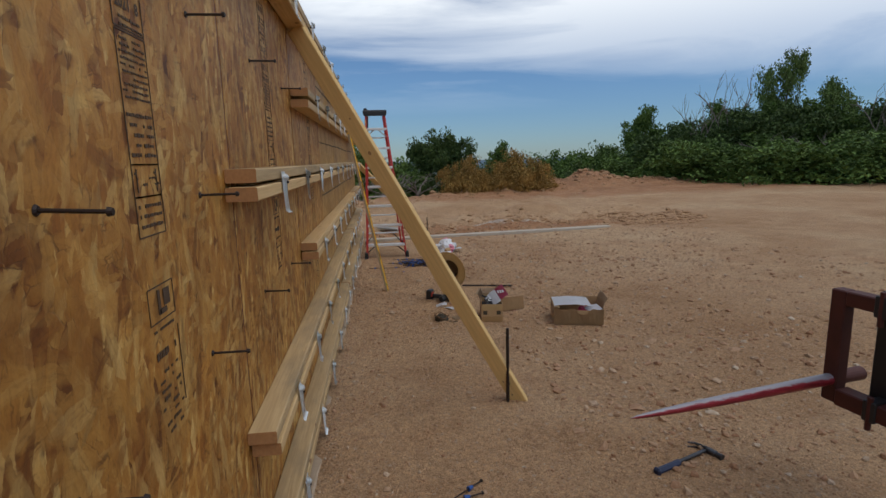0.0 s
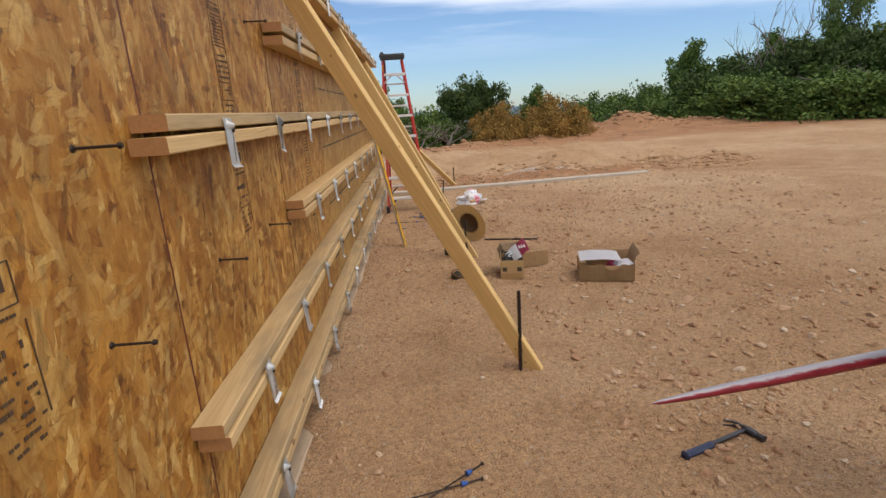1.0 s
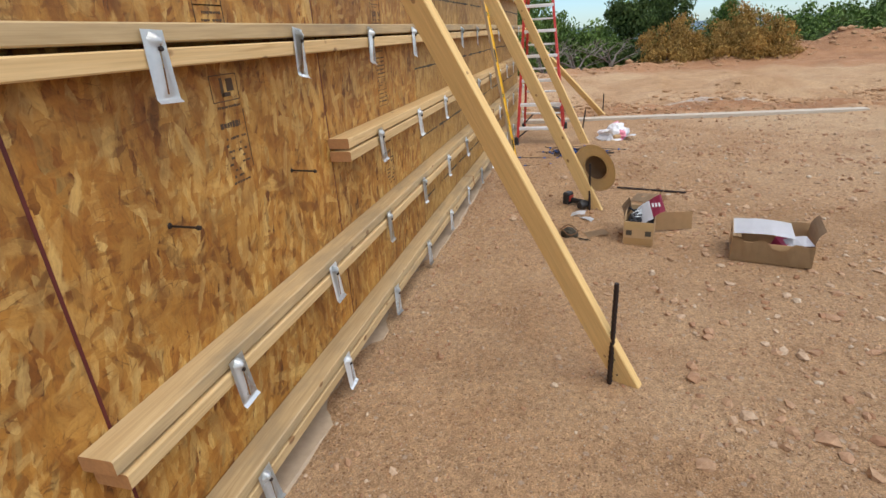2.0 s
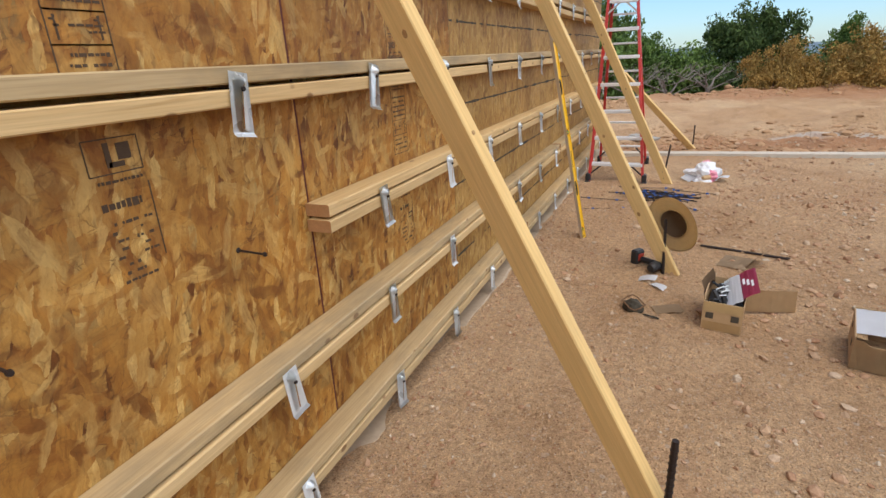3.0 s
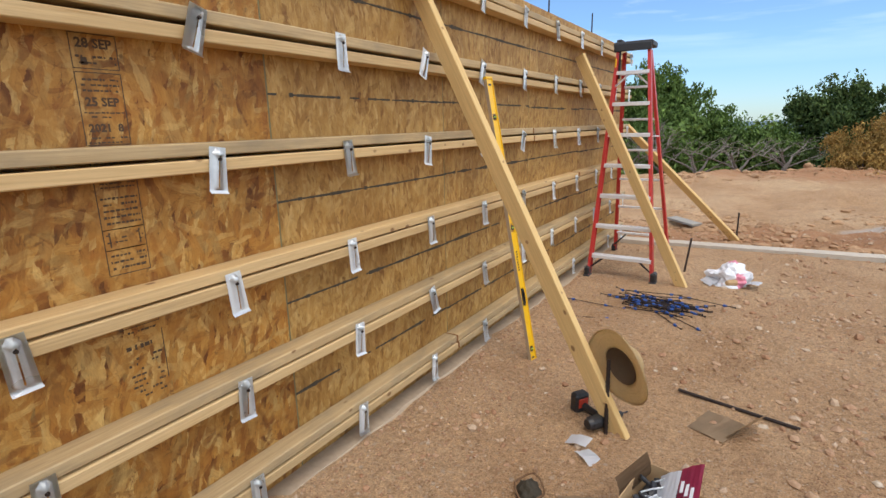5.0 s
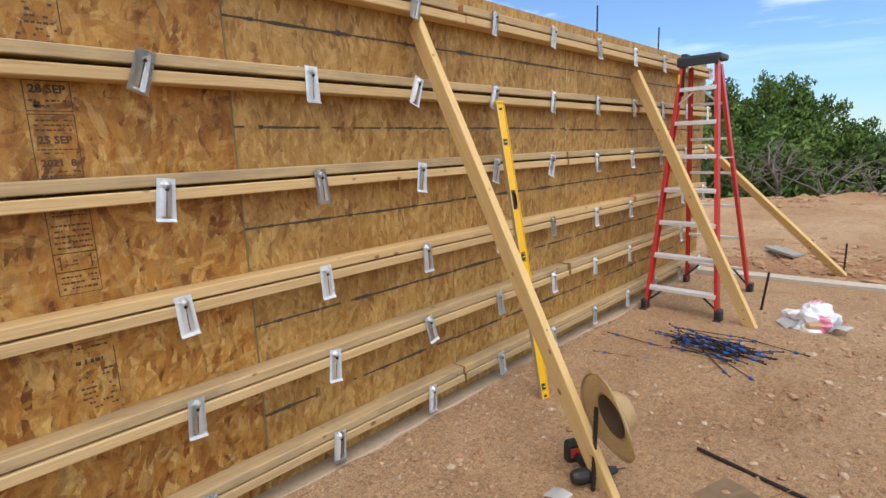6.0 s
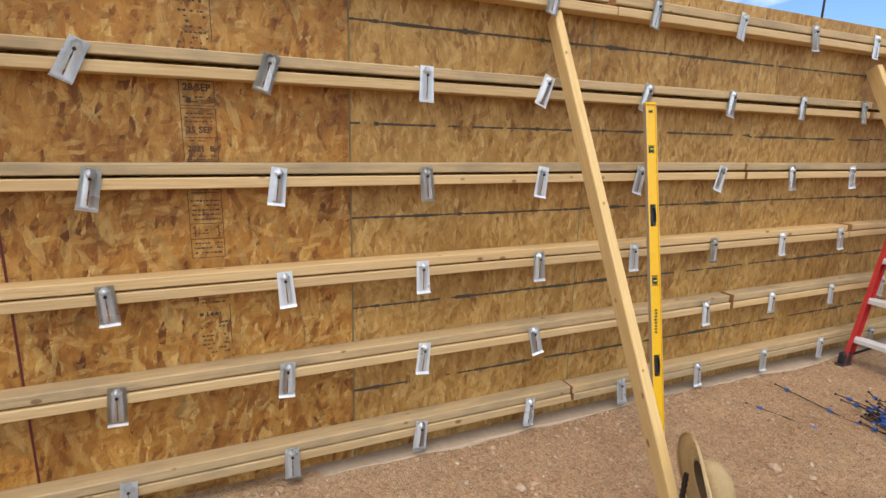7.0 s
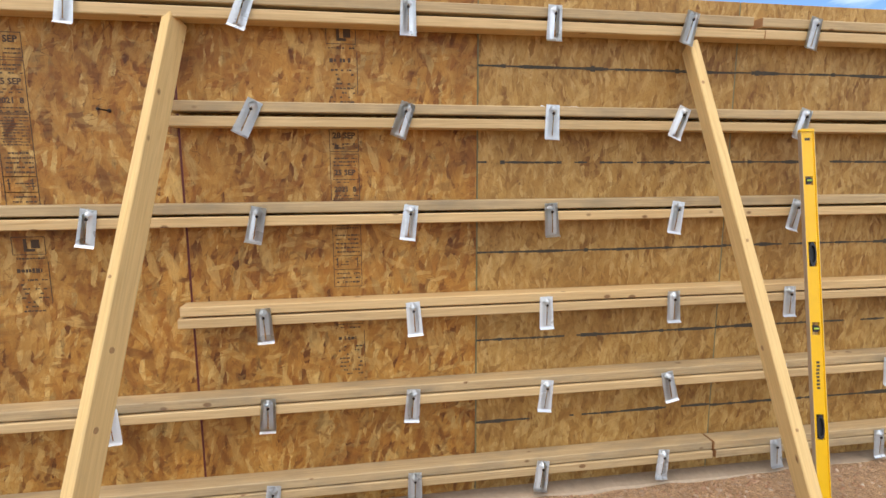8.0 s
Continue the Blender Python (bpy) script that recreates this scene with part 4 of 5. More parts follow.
def make_open_box():
    ob = thing("cardboard_box", "open brown carton of black hardware with a magenta printed sheet", "box", pose(1.385, 4.450, 0.0, 0, 0, -9))
    bm = bmesh.new()
    tray(bm, 0.185, 0.31, 0.160, tops=(0, 0.02, 0.03, 0))
    part("carton", bm, M_CARD, ob)
    for s in (-1, 1):
        part("printed_mark", bm_box(s * 0.058, -0.1565, 0.085, 0.036, 0.0015, 0.034, 0.0004), M_MARK, ob, "dark printed mark")
    part("tape", bm_box(0.0, -0.1562, 0.135, 0.172, 0.0012, 0.05), plain("tan_tape", (0.46, 0.31, 0.14), 0.35), ob, "shiny tan tape")
    part("tape", bm_box(0.0, -0.1564, 0.03, 0.172, 0.0012, 0.045), plain("tan_tape_low", (0.38, 0.23, 0.10), 0.35), ob)
    rnd = random.Random(6)
    for j in range(26):
        bm = bm_box(0, 0, 0, rnd.uniform(0.05, 0.10), 0.022, 0.012, 0.003)
        m = pose(rnd.uniform(-0.05, 0.04), rnd.uniform(-0.11, 0.10), 0.10 + 0.065 * rnd.random(), rnd.uniform(-40, 40), rnd.uniform(-40, 40), rnd.uniform(0, 180))
        piece = part("wedge_piece", bm, M_BLACK if j % 13 else M_HAMMER, ob, m=m)
    part("inner_fill", bm_box(0, 0, 0.055, 0.16, 0.29, 0.10), M_BLACK, ob)
    for j in range(7):
        bm = bm_box(0, 0, 0, rnd.uniform(0.04, 0.07), 0.0025, 0.006, 0.0006)
        part("bright_edge", bm, M_GALV, ob, "bright steel strip", m=pose(rnd.uniform(-0.05, 0.02), rnd.uniform(-0.10, 0.08), 0.168 + 0.012 * rnd.random(), rnd.uniform(-25, 25), rnd.uniform(-30, 30), rnd.uniform(20, 70)))
    part("torn_wall", flap(0.085, 0.22, pose(-0.085, 0.03, 0.15, 0, -72, 172), 0.010), plain("dark_torn_cardboard", (0.17, 0.10, 0.05), 0.9), ob, "dark torn carton wall")
    part("white_sheet", flap(0.085, 0.27, pose(-0.005, -0.010, 0.150, 9, -36, 4), 0.008), M_PAPER, ob, "torn white paper")
    sheet = part("printed_sheet", flap(0.085, 0.25, pose(0.058, 0.020, 0.198, 10, -34, 4), 0.006), M_MAGENTA, ob, "magenta printed lid")
    for j in range(3):
        part("print_bar", bm_box(0, 0, 0, 0.012, 0.055, 0.0012, m=pose(0.058, 0.020, 0.198, 10, -34, 4) @ pose(0.020 + 0.020 * j, 0.02 - 0.02 * j, 0.0095)), M_PAPER, sheet)
    part("side_flap", flap(0.27, 0.12, pose(0.085, 0.13, 0.075, 80, 3, 30), 0.014), M_CARD, ob, "long folded-out flap")
    return ob


make_open_box()


def make_torn_box():
    ob = thing("cardboard_box", "torn brown carton with crumpled white sheet and red packing", "box", pose(2.100, 4.245, 0.0, 0, 0, -13) @ Matrix.Diagonal((0.95, 1, 0.80, 1)))
    bm = bmesh.new()
    tray(bm, 0.43, 0.33, 0.175, tops=(-0.02, 0.03, 0.02, -0.02))
    part("carton", bm, M_CARD, ob)
    bm = bmesh.new()
    rnd = random.Random(2)
    n = 12
    up, lowr = [], []
    for i in range(n + 1):
        x = -0.215 + 0.43 * i / n
        up.append(bm.verts.new((x, -0.171 - 0.006 * math.sin(i), 0.15 + 0.035 * rnd.random() - (0.05 if 5 < i < 9 else 0))))
        lowr.append(bm.verts.new((x, -0.168, 0.004)))
    for i in range(n):
        bm.faces.new((up[i], up[i + 1], lowr[i + 1], lowr[i]))
    bmesh.ops.solidify(bm, geom=bm.faces[:], thickness=0.004)
    part("torn_front", bm, M_CARD, ob, "ragged torn front wall")
    part("lid_sheet", flap(0.33, 0.28, pose(-0.215, 0.02, 0.192, 0, 2, 0), 0.02), M_PAPER, ob, "crumpled white label sheet")
    part("end_strip", flap(0.05, 0.32, pose(-0.218, 0.0, 0.188, 0, 8, 0), 0.004), M_CARD, ob)
    part("red_packing", bm_box(0.06, -0.06, 0.105, 0.16, 0.16, 0.12, 0.02, m=pose(0, 0, 0, 8, 14, 22)), M_MAGENTA, ob, "red printed packing")
    part("white_packing", flap(0.13, 0.12, pose(0.075, -0.11, 0.14, 10, -10, 14), 0.015), M_PAPER, ob)
    part("side_flap", flap(0.13, 0.30, pose(0.212, 0.0, 0.155, 0, -68, 0), 0.02), M_CARD_IN, ob)
    part("printed_mark", bm_box(-0.2165, -0.06, 0.10, 0.0015, 0.035, 0.04, 0.0004), M_MARK, ob, "dark printed mark")
    part("printed_mark", bm_box(-0.2165, 0.07, 0.14, 0.0015, 0.035, 0.03, 0.0004), M_MARK, ob, "dark printed mark")
    return ob


make_torn_box()

ob = thing("cardboard_scrap", "bent grey-brown scrap of cardboard lying on the soil", "cardboard", pose(1.565, 5.31, 0.008, 0, 0, -14))
part("flat", flap(0.19, 0.20, pose(-0.15, 0, 0.0, 4, -3, -12), 0.006), M_CARD_IN, ob)
part("upright", flap(0.14, 0.19, pose(0.03, 0.0, 0.006, 0, -48, -12), 0.008), M_CARD, ob)
ob = thing("cardboard_scrap", "small flat scrap of brown cardboard on the soil", "cardboard", pose(1.04, 4.43, 0.012, 0, 0, 20))
part("sheet", flap(0.15, 0.09, pose(0, 0, 0, 2, -3, 0), 0.004), M_CARD_IN, ob)

ob = thing("rebar_offcut", "thin dark length of steel bar lying on the soil", "rebar")
part("bar", bm_rod((1.305, 5.565, 0.026), (1.845, 5.465, 0.016), 0.009, seg=8), M_REBAR, ob)


# ---- cordless drill ----
def make_drill():
    d = thing("cordless_drill", "red and black cordless impact driver lying on its side", "drill", pose(0.905, 5.135, 0.0, 0, 0, -33))
    part("battery", bm_box(-0.005, 0.0, 0.055, 0.058, 0.085, 0.105, 0.012), M_BLACK, d)
    part("battery_label", bm_box(-0.003, 0.0, 0.06, 0.0605, 0.06, 0.05, 0.004), M_ORANGE, d, "red battery side")
    part("battery_print", bm_box(-0.034, 0.0, 0.064, 0.002, 0.05, 0.028), M_PAPER, d)
    part("grip", bm_box(0.085, 0.0, 0.045, 0.13, 0.036, 0.042, 0.014), M_BLACK, d)
    bm = bmesh.new()
    rod(bm, (0.165, -0.075, 0.045), (0.165, 0.06, 0.045), 0.033, seg=16)
    part("motor_housing", bm, M_BLACK, d)
    part("rear_cap", bm_rod((0.165, -0.095, 0.045), (0.165, -0.073, 0.045), 0.024, 0.033, seg=16), M_BLACK, d)
    part("nose", bm_rod((0.165, 0.06, 0.045), (0.165, 0.115, 0.045), 0.027, 0.014, seg=16), M_BLACK, d)
    part("bit", bm_rod((0.165, 0.115, 0.045), (0.165, 0.155, 0.045), 0.004, seg=6), M_HAMMER, d)
    part("trigger", bm_box(0.13, 0.024, 0.045, 0.03, 0.016, 0.016, 0.004), M_ORANGE, d)


make_drill()


def crumple(name, label, category, m, size, mats, seed, amp=0.35, sub=3):
    bm = bmesh.new()
    bmesh.ops.create_icosphere(bm, subdivisions=sub, radius=1.0)
    for v in bm.verts:
        p = v.co.copy()
        f = 1 + amp * noise.noise(p * 1.7 + Vector((seed, 0, 0))) + amp * 0.6 * abs(noise.noise(p * 4.2 + Vector((0, seed, 0))))
        v.co = Vector((p.x * size[0] * f, p.y * size[1] * f, max(-0.30, p.z) * size[2] * f + size[2] * 0.3))
    for f in bm.faces:
        c = f.calc_center_median()
        f.material_index = 0 if len(mats) == 1 else (1 if noise.noise(Vector((c.x * 9, c.y * 9, seed))) > 0.12 else 0)
    return thing(name, label, category, m, bm=bm, mat=mats)


bag = thing("paper_bag", "crumpled torn white and pink paper cement bag on the soil", "bag", pose(1.40, 7.84, 0.0, 0, 0, 25))
for child in (crumple("bag_body", "", "", pose(0, 0, 0.0), (0.16, 0.13, 0.13), [M_PAPER, M_PINK], 3.3, 0.55, 4),):
    child.parent = bag
bm = flap(0.16, 0.14, pose(-0.22, -0.03, 0.02, 8, -8, 15), 0.03)
part("torn_flap", bm, M_PAPER, bag)
bm = flap(0.15, 0.12, pose(0.06, -0.10, 0.015, 0, -14, -40), 0.03)
part("torn_flap", bm, M_PAPER, bag)
part("torn_mouth", bm_box(-0.03, -0.115, 0.05, 0.11, 0.05, 0.06, 0.02), M_CARD, bag, "torn mouth with tan powder")

gl = thing("crumpled_wrapper", "small crumpled white wrapper on the soil", "wrapper", pose(1.022, 4.825, 0.004, 0, 0, -20))
part("sheet", flap(0.11, 0.075, pose(-0.10, 0.01, 0.0, 5, -10, 10), 0.014), M_PAPER, gl)
part("sheet", flap(0.11, 0.08, pose(-0.005, -0.012, 0.002, -8, 6, -18), 0.012), M_PAPER, gl)


def make_pouch():
    p = thing("tool_pouch", "small dark net pouch with a strap on the soil", "pouch", pose(0.930, 4.415, 0.0, 0, 0, -62))
    bm = bmesh.new()
    bmesh.ops.create_icosphere(bm, subdivisions=3, radius=1.0)
    for v in bm.verts:
        q = v.co
        f = 1 + 0.25 * noise.noise(q * 2.3)
        v.co = Vector((q.x * 0.075 * f, q.y * 0.05 * f, max(-0.3, q.z) * 0.05 * f + 0.015))
    part("body", bm, M_POUCH, p)
    bm = bmesh.new()
    for j in range(14):
        a0, a1 = j / 14 * 2 * math.pi, (j + 1) / 14 * 2 * math.pi
        rod(bm, (0.08 * math.cos(a0), 0.058 * math.sin(a0), 0.05 + 0.012 * math.sin(3 * a0)), (0.08 * math.cos(a1), 0.058 * math.sin(a1), 0.05 + 0.012 * math.sin(3 * a1)), 0.004, seg=6)
    part("rim", bm, plain("rusty_wire", (0.16, 0.08, 0.035), 0.8), p, "rust-brown rim cord")
    part("strap", flap(0.13, 0.018, pose(0.06, -0.02, 0.012, 0, 4, 55), 0.01), M_POUCH, p)
    part("strap", flap(0.10, 0.014, pose(0.07, 0.0, 0.010, 0, 4, -30), 0.008), M_POUCH, p)


make_pouch()


# ---- loose form ties with blue cones ----
def build_ground_tie():
    t = thing("loose_form_tie", "dark form tie with blue plastic cones lying on the soil", "tie", group="loose form ties")
    part("rod", bm_rod((-0.21, 0, 0), (0.21, 0, 0), 0.0032, seg=6), M_STEEL, t)
    for s in (-1, 1):
        part("cone", bm_rod((s * 0.125, 0, 0), (s * 0.150, 0, 0), 0.0115, 0.007, seg=10), M_BLUE, t, "blue plastic cone")
        part("button", bm_rod((s * 0.206, 0, 0), (s * 0.213, 0, 0), 0.007, seg=8), M_STEEL, t)
    return t


tie = build_ground_tie()
tie.matrix_basis = pose(0.615, 1.939, 0.014, 0, 0, 15)
copy_thing(tie, pose(0.662, 1.943, 0.021, 0, 1.0, 38))
copy_thing(tie, pose(0.560, 6.42, 0.016, 0, 0, 16))
copy_thing(tie, pose(0.47, 6.75, 0.016, 0, 0, -5))
copy_thing(tie, pose(1.28, 7.20, 0.016, 0, 0, -14))
rnd = random.Random(12)
for j in range(46):
    layer = j // 14
    copy_thing(tie, pose(0.965 + rnd.gauss(0, 0.10), 6.93 + rnd.gauss(0, 0.10), 0.016 + 0.018 * layer, 0, rnd.uniform(-1.5, 1.5), -6 + rnd.gauss(0, 16)))
copy_thing(tie, pose(1.19, 6.64, 0.016, 0, 0, -42))
copy_thing(tie, pose(1.06, 6.66, 0.016, 0, 0, -52))


# ---- hammer ----
def make_hammer():
    h = thing("claw_hammer", "steel claw hammer with dark blue grip lying on soil", "hammer", pose(1.606, 2.008, 0.016, 0, 0, 21) @ Matrix.Scale(1.06, 4))
    bm = bmesh.new()
    box(bm, 0.07, 0, 0.004, 0.15, 0.030, 0.028, 0.010)
    box(bm, 0.005, 0, 0.004, 0.02, 0.036, 0.032, 0.008)
    part("grip", bm, M_DARKBLUE, h)
    part("shank", bm_box(0.225, 0, 0.006, 0.18, 0.017, 0.014, 0.003), M_HAMMER, h)
    bm = bmesh.new()
    box(bm, 0.325, -0.022, 0.006, 0.030, 0.05, 0.026, 0.006)
    rod(bm, (0.325, -0.045, 0.006), (0.325, -0.075, 0.006), 0.012, 0.015, seg=14)
    part("head", bm, M_HAMMER, h)
    for s in (-1, 1):
        bm = bmesh.new()
        pts = [(0.325, 0.0, 0.006 + s * 0.006), (0.322, 0.03, 0.006 + s * 0.008), (0.310, 0.055, 0.006 + s * 0.010), (0.290, 0.072, 0.006 + s * 0.011)]
        for a, c, r in zip(pts, pts[1:], (0.009, 0.007, 0.005)):
            rod(bm, a, c, r, r * 0.8, seg=8)
        part("claw", bm, M_HAMMER, h)


make_hammer()


# ---- bale spear on its carrier ----
def make_spear():
    tip, butt = Vector((1.324, 1.720, 0.452)), Vector((2.45, 1.905, 0.466))
    sp = thing("bale_spear", "worn red steel bale spear on a rusty red carrier frame", "bale spear")
    d = (butt - tip).normalized()
    bm = bmesh.new()
    rings = [(0.001, 0.0), (0.007, 0.03), (0.014, 0.16), (0.020, 0.40), (0.0235, 0.75), (0.0245, 0.985)]
    m = d.to_track_quat("Z", "Y").to_matrix().to_4x4()
    m.translation = tip
    lathe(bm, rings, 20, m)
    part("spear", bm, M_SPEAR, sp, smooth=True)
    part("sleeve", bm_rod(tip + d * 0.965, butt, 0.028, 0.030, seg=18), M_RUST, sp)
    side = Vector((d.y, -d.x, 0))
    base = tip + d * 0.995
    base.z = 0

    def bar(a, c, w, t, name, mat=M_RUST):
        L = (c - a).length
        return part(name, bm_box(0, 0, L / 2, w, t, L, 0.005), mat, sp, m=beam_between(a, c, d))

    lo, hi = Vector((0, 0, 0.400)), Vector((0, 0, 0.820))
    bar(base + Vector((0, 0, 0.37)), base + Vector((0, 0, 0.85)), 0.06, 0.06, "post")
    bar(base + hi + side * 0.03, base + hi + side * 1.25, 0.06, 0.06, "top_bar")
    bar(base + lo + side * 0.03, base + lo + side * 1.25, 0.07, 0.07, "bottom_bar")
    bar(base + side * 1.22 + Vector((0, 0, 0.31)), base + side * 1.22 + Vector((0, 0, 0.85)), 0.06, 0.06, "post")
    for zz in (0.820, 0.400):
        b = base + side * 0.17 + Vector((0, 0, zz))
        c = part("clamp_plate", bm_box(0, 0, 0, 0.085, 0.05, 0.085, 0.004, m=beam_between(b, b + Vector((0, 0, 1)), d)), M_BLACK, sp)
        part("bolt", bm_rod(b + Vector((0, 0, -0.075)) - d * 0.035, b + Vector((0, 0, 0.06)) - d * 0.035, 0.011, seg=8), M_RUST, c)
    q = base + d * 0.075
    bm = bmesh.new()
    box(bm, 0, 0, 0.0, 0.04, 1.02, 0.48, 0.006, m=Matrix.Translation(q + side * 0.61 + Vector((0, 0, 0.62))) @ pose(0, 0, 0, 0, 0, math.degrees(math.atan2(d.y, d.x))))
    part("carrier_plate", bm, M_BLACK, sp, "black loader carrier plate")


make_spear()

# ---- concrete strip, plank ----
bm = bmesh.new()
n = 60
rows = []
for i in range(n + 1):
    x = 0.14 + 4.75 * i / n
    yy = strip_line(x)
    j = 0.015 * noise.noise(Vector((x * 3, 1, 0)))
    rows.append([bm.verts.new(p) for p in ((x, yy + j, -0.2), (x, yy + j, 0.040 + j * 0.3), (x + 0.01, yy + 0.17 + j, 0.043), (x, yy + 0.18, -0.25))])
for a, c in zip(rows, rows[1:]):
    for i in range(3):
        bm.faces.new((a[i], a[i + 1], c[i + 1], c[i]))
for r_ in (rows[0], rows[-1]):
    bm.faces.new(r_)
tagged(part("strip_footing", bm, plain("bleached_concrete", (0.50, 0.43, 0.345), 0.9, vary=0.2, scale=20), None), "long pale concrete footing strip across the soil", "footing", kind="structure")
bm = bm_box(0, 0, 0, 0.62, 0.16, 0.035, 0.004)
thing("plank", "short grey plank lying on the soil", "plank", pose(0.61, 10.97, -0.01, 3, 0, -49), bm=bm, mat=M_PLANK)


# ---- stones ----
def rock_mesh(seed, sub=2):
    bm = bmesh.new()
    bmesh.ops.create_icosphere(bm, subdivisions=sub, radius=1.0)
    for v in bm.verts:
        p = v.co.copy()
        v.co = p * (1 + 0.35 * noise.noise(p * 1.1 + Vector((seed * 3.3, 0, 0))) + 0.12 * noise.noise(p * 3.1))
        v.co.z *= 0.62
    return finish("rock", bm, M_STONE)


rocks = [rock_mesh(i) for i in range(6)]
rnd = random.Random(21)
ROCKS = [(3.55, 6.6, 0.05), (4.5, 6.0, 0.05), (2.95, 3.35, 0.05), (1.9, 4.9, 0.035), (2.35, 5.1, 0.04), (1.33, 5.9, 0.03), (1.62, 4.62, 0.045), (1.75, 4.55, 0.03), (1.80, 4.05, 0.04), (2.2, 3.2, 0.035), (2.6, 2.9, 0.03), (1.45, 6.05, 0.035), (2.45, 3.62, 0.05)]
for i in range(18):
    ROCKS.append((1.5 + 4.5 * rnd.random() ** 1.2, 2.2 + 8 * rnd.random(), rnd.uniform(0.010, 0.026)))
for i, (x, y_, s) in enumerate((x, y_, 0.72 * s) for x, y_, s in ROCKS):
    ob = new("rock", rocks[i % 6])
    ob.matrix_basis = Matrix.Translation((x, y_, ground_height(x, y_) + s * 0.05)) @ pose(0, 0, 0, rnd.uniform(-20, 20), rnd.uniform(-20, 20), rnd.uniform(0, 360)) @ Matrix.Diagonal((s * rnd.uniform(0.8, 1.5), s, s * rnd.uniform(0.6, 1.0), 1))
    tagged(ob, "pale reddish limestone rock half sunk in the soil", "rock", "scattered rocks")


def rubble(count, seed, reach_x=6.5, reach_y=10.5, coarse=1.0):
    t = (1 + 5 ** 0.5) / 2
    base = np.array([(-1, t, 0), (1, t, 0), (-1, -t, 0), (1, -t, 0), (0, -1, t), (0, 1, t), (0, -1, -t), (0, 1, -t), (t, 0, -1), (t, 0, 1), (-t, 0, -1), (-t, 0, 1)]) / 1.9
    tri = [(0, 11, 5), (0, 5, 1), (0, 1, 7), (0, 7, 10), (0, 10, 11), (1, 5, 9), (5, 11, 4), (11, 10, 2), (10, 7, 6), (7, 1, 8), (3, 9, 4), (3, 4, 2), (3, 2, 6), (3, 6, 8), (3, 8, 9), (4, 9, 5), (2, 4, 11), (6, 2, 10), (8, 6, 7), (9, 8, 1)]
    rs = np.random.RandomState(seed)
    rr = random.Random(seed)
    verts, faces = [], []
    made = 0
    while made < count:
        x, yy = 0.12 + reach_x * rr.random() ** 1.5, 0.7 + reach_y * rr.random() ** 1.25
        dens = 0.45 + 0.75 * noise.noise(Vector((x * 0.8, yy * 0.8, 4))) + 0.35 * noise.noise(Vector((x * 2.6, yy * 2.6, 8))) + (0.35 if x < 0.5 else 0) + (0.25 if x > 1.8 else 0)
        if rr.random() > dens:
            continue
        s = 0.0028 + 0.017 * coarse * rr.random() ** 8 * (1.6 if x > 1.4 else 0.8)
        q = base * (1 + 0.35 * rs.uniform(-1, 1, (12, 1))) * s * rs.uniform(0.6, 1.3, (1, 3))
        a = rr.uniform(0, 6.28)
        ca, sa = math.cos(a), math.sin(a)
        q = q @ np.array([[ca, sa, 0], [-sa, ca, 0], [0, 0, 0.75]])
        o = len(verts)
        z = ground_height(x, yy) + s * 0.15
        verts.extend((float(p[0]) + x, float(p[1]) + yy, float(p[2]) + z) for p in q)
        faces.extend((a_ + o, b_ + o, c_ + o) for a_, b_, c_ in tri)
        made += 1
    me = bpy.data.meshes.new("gravel")
    me.from_pydata(verts, [], faces)
    me.materials.append(M_STONE)
    return tagged(new("gravel", me), "loose reddish gravel and pale chips over the soil" if coarse == 1 else "fine reddish grit scattered over the soil", "gravel", kind="stuff")


rubble(19000, 5)
rubble(24000, 6, 4.4, 7.5, 0.5)


def rubble_patches(spots, seed):
    """Heaps of broken stone and hard crumbs where the soil was torn up."""
    rr = random.Random(seed)
    bm = bmesh.new()
    bmesh.ops.create_icosphere(bm, subdivisions=1, radius=1.0)
    base = [v.co.copy() for v in bm.verts]
    tri = [[v.index for v in f.verts] for f in bm.faces]
    bm.free()
    verts, faces = [], []
    for cx, cy in spots:
        spread = rr.uniform(0.22, 0.45) * (1.0 + 0.06 * cy)
        for _ in range(rr.randint(70, 130)):
            x, yy = cx + rr.gauss(0, spread), cy + rr.gauss(0, spread * 0.7)
            if x < 0.3 or noise.noise(Vector((x * 3.1, yy * 3.1, 3.0))) < rr.uniform(-0.4, 0.3):
                continue
            s_ = 0.004 + 0.022 * rr.random() ** 5
            a, o = rr.uniform(0, 6.28), len(verts)
            ca, sa, fl = math.cos(a), math.sin(a), rr.uniform(0.45, 0.9)
            z = ground_height(x, yy) + s_ * 0.12
            for p in base:
                f = s_ * (1 + 0.55 * noise.noise(p * 1.4 + Vector((o, 0, 0))))
                px, py = p.x * f * 1.35, p.y * f
                verts.append((x + px * ca - py * sa, yy + px * sa + py * ca, z + p.z * f * fl))
            faces.extend(tuple(i + o for i in t) for t in tri)
    me = bpy.data.meshes.new("rubble")
    me.from_pydata(verts, [], faces)
    me.materials.append(M_STONE)
    return tagged(new("rubble", me), "patches of broken reddish and pale stone on the soil", "rubble", kind="stuff")


rubble_patches(((3.88, 6.57), (4.32, 5.42), (2.86, 4.01), (1.69, 3.56), (3.51, 4.04), (9.2, 9.55), (1.91, 3.15), (1.77, 4.3), (5.55, 7.59), (3.5, 3.46), (3.38, 5.35), (2.33, 3.96), (1.86, 7.38), (2.0, 5.91), (1.49, 7.02), (1.79, 4.59), (1.93, 6.82), (0.53, 4.99), (1.17, 5.69)), 31)


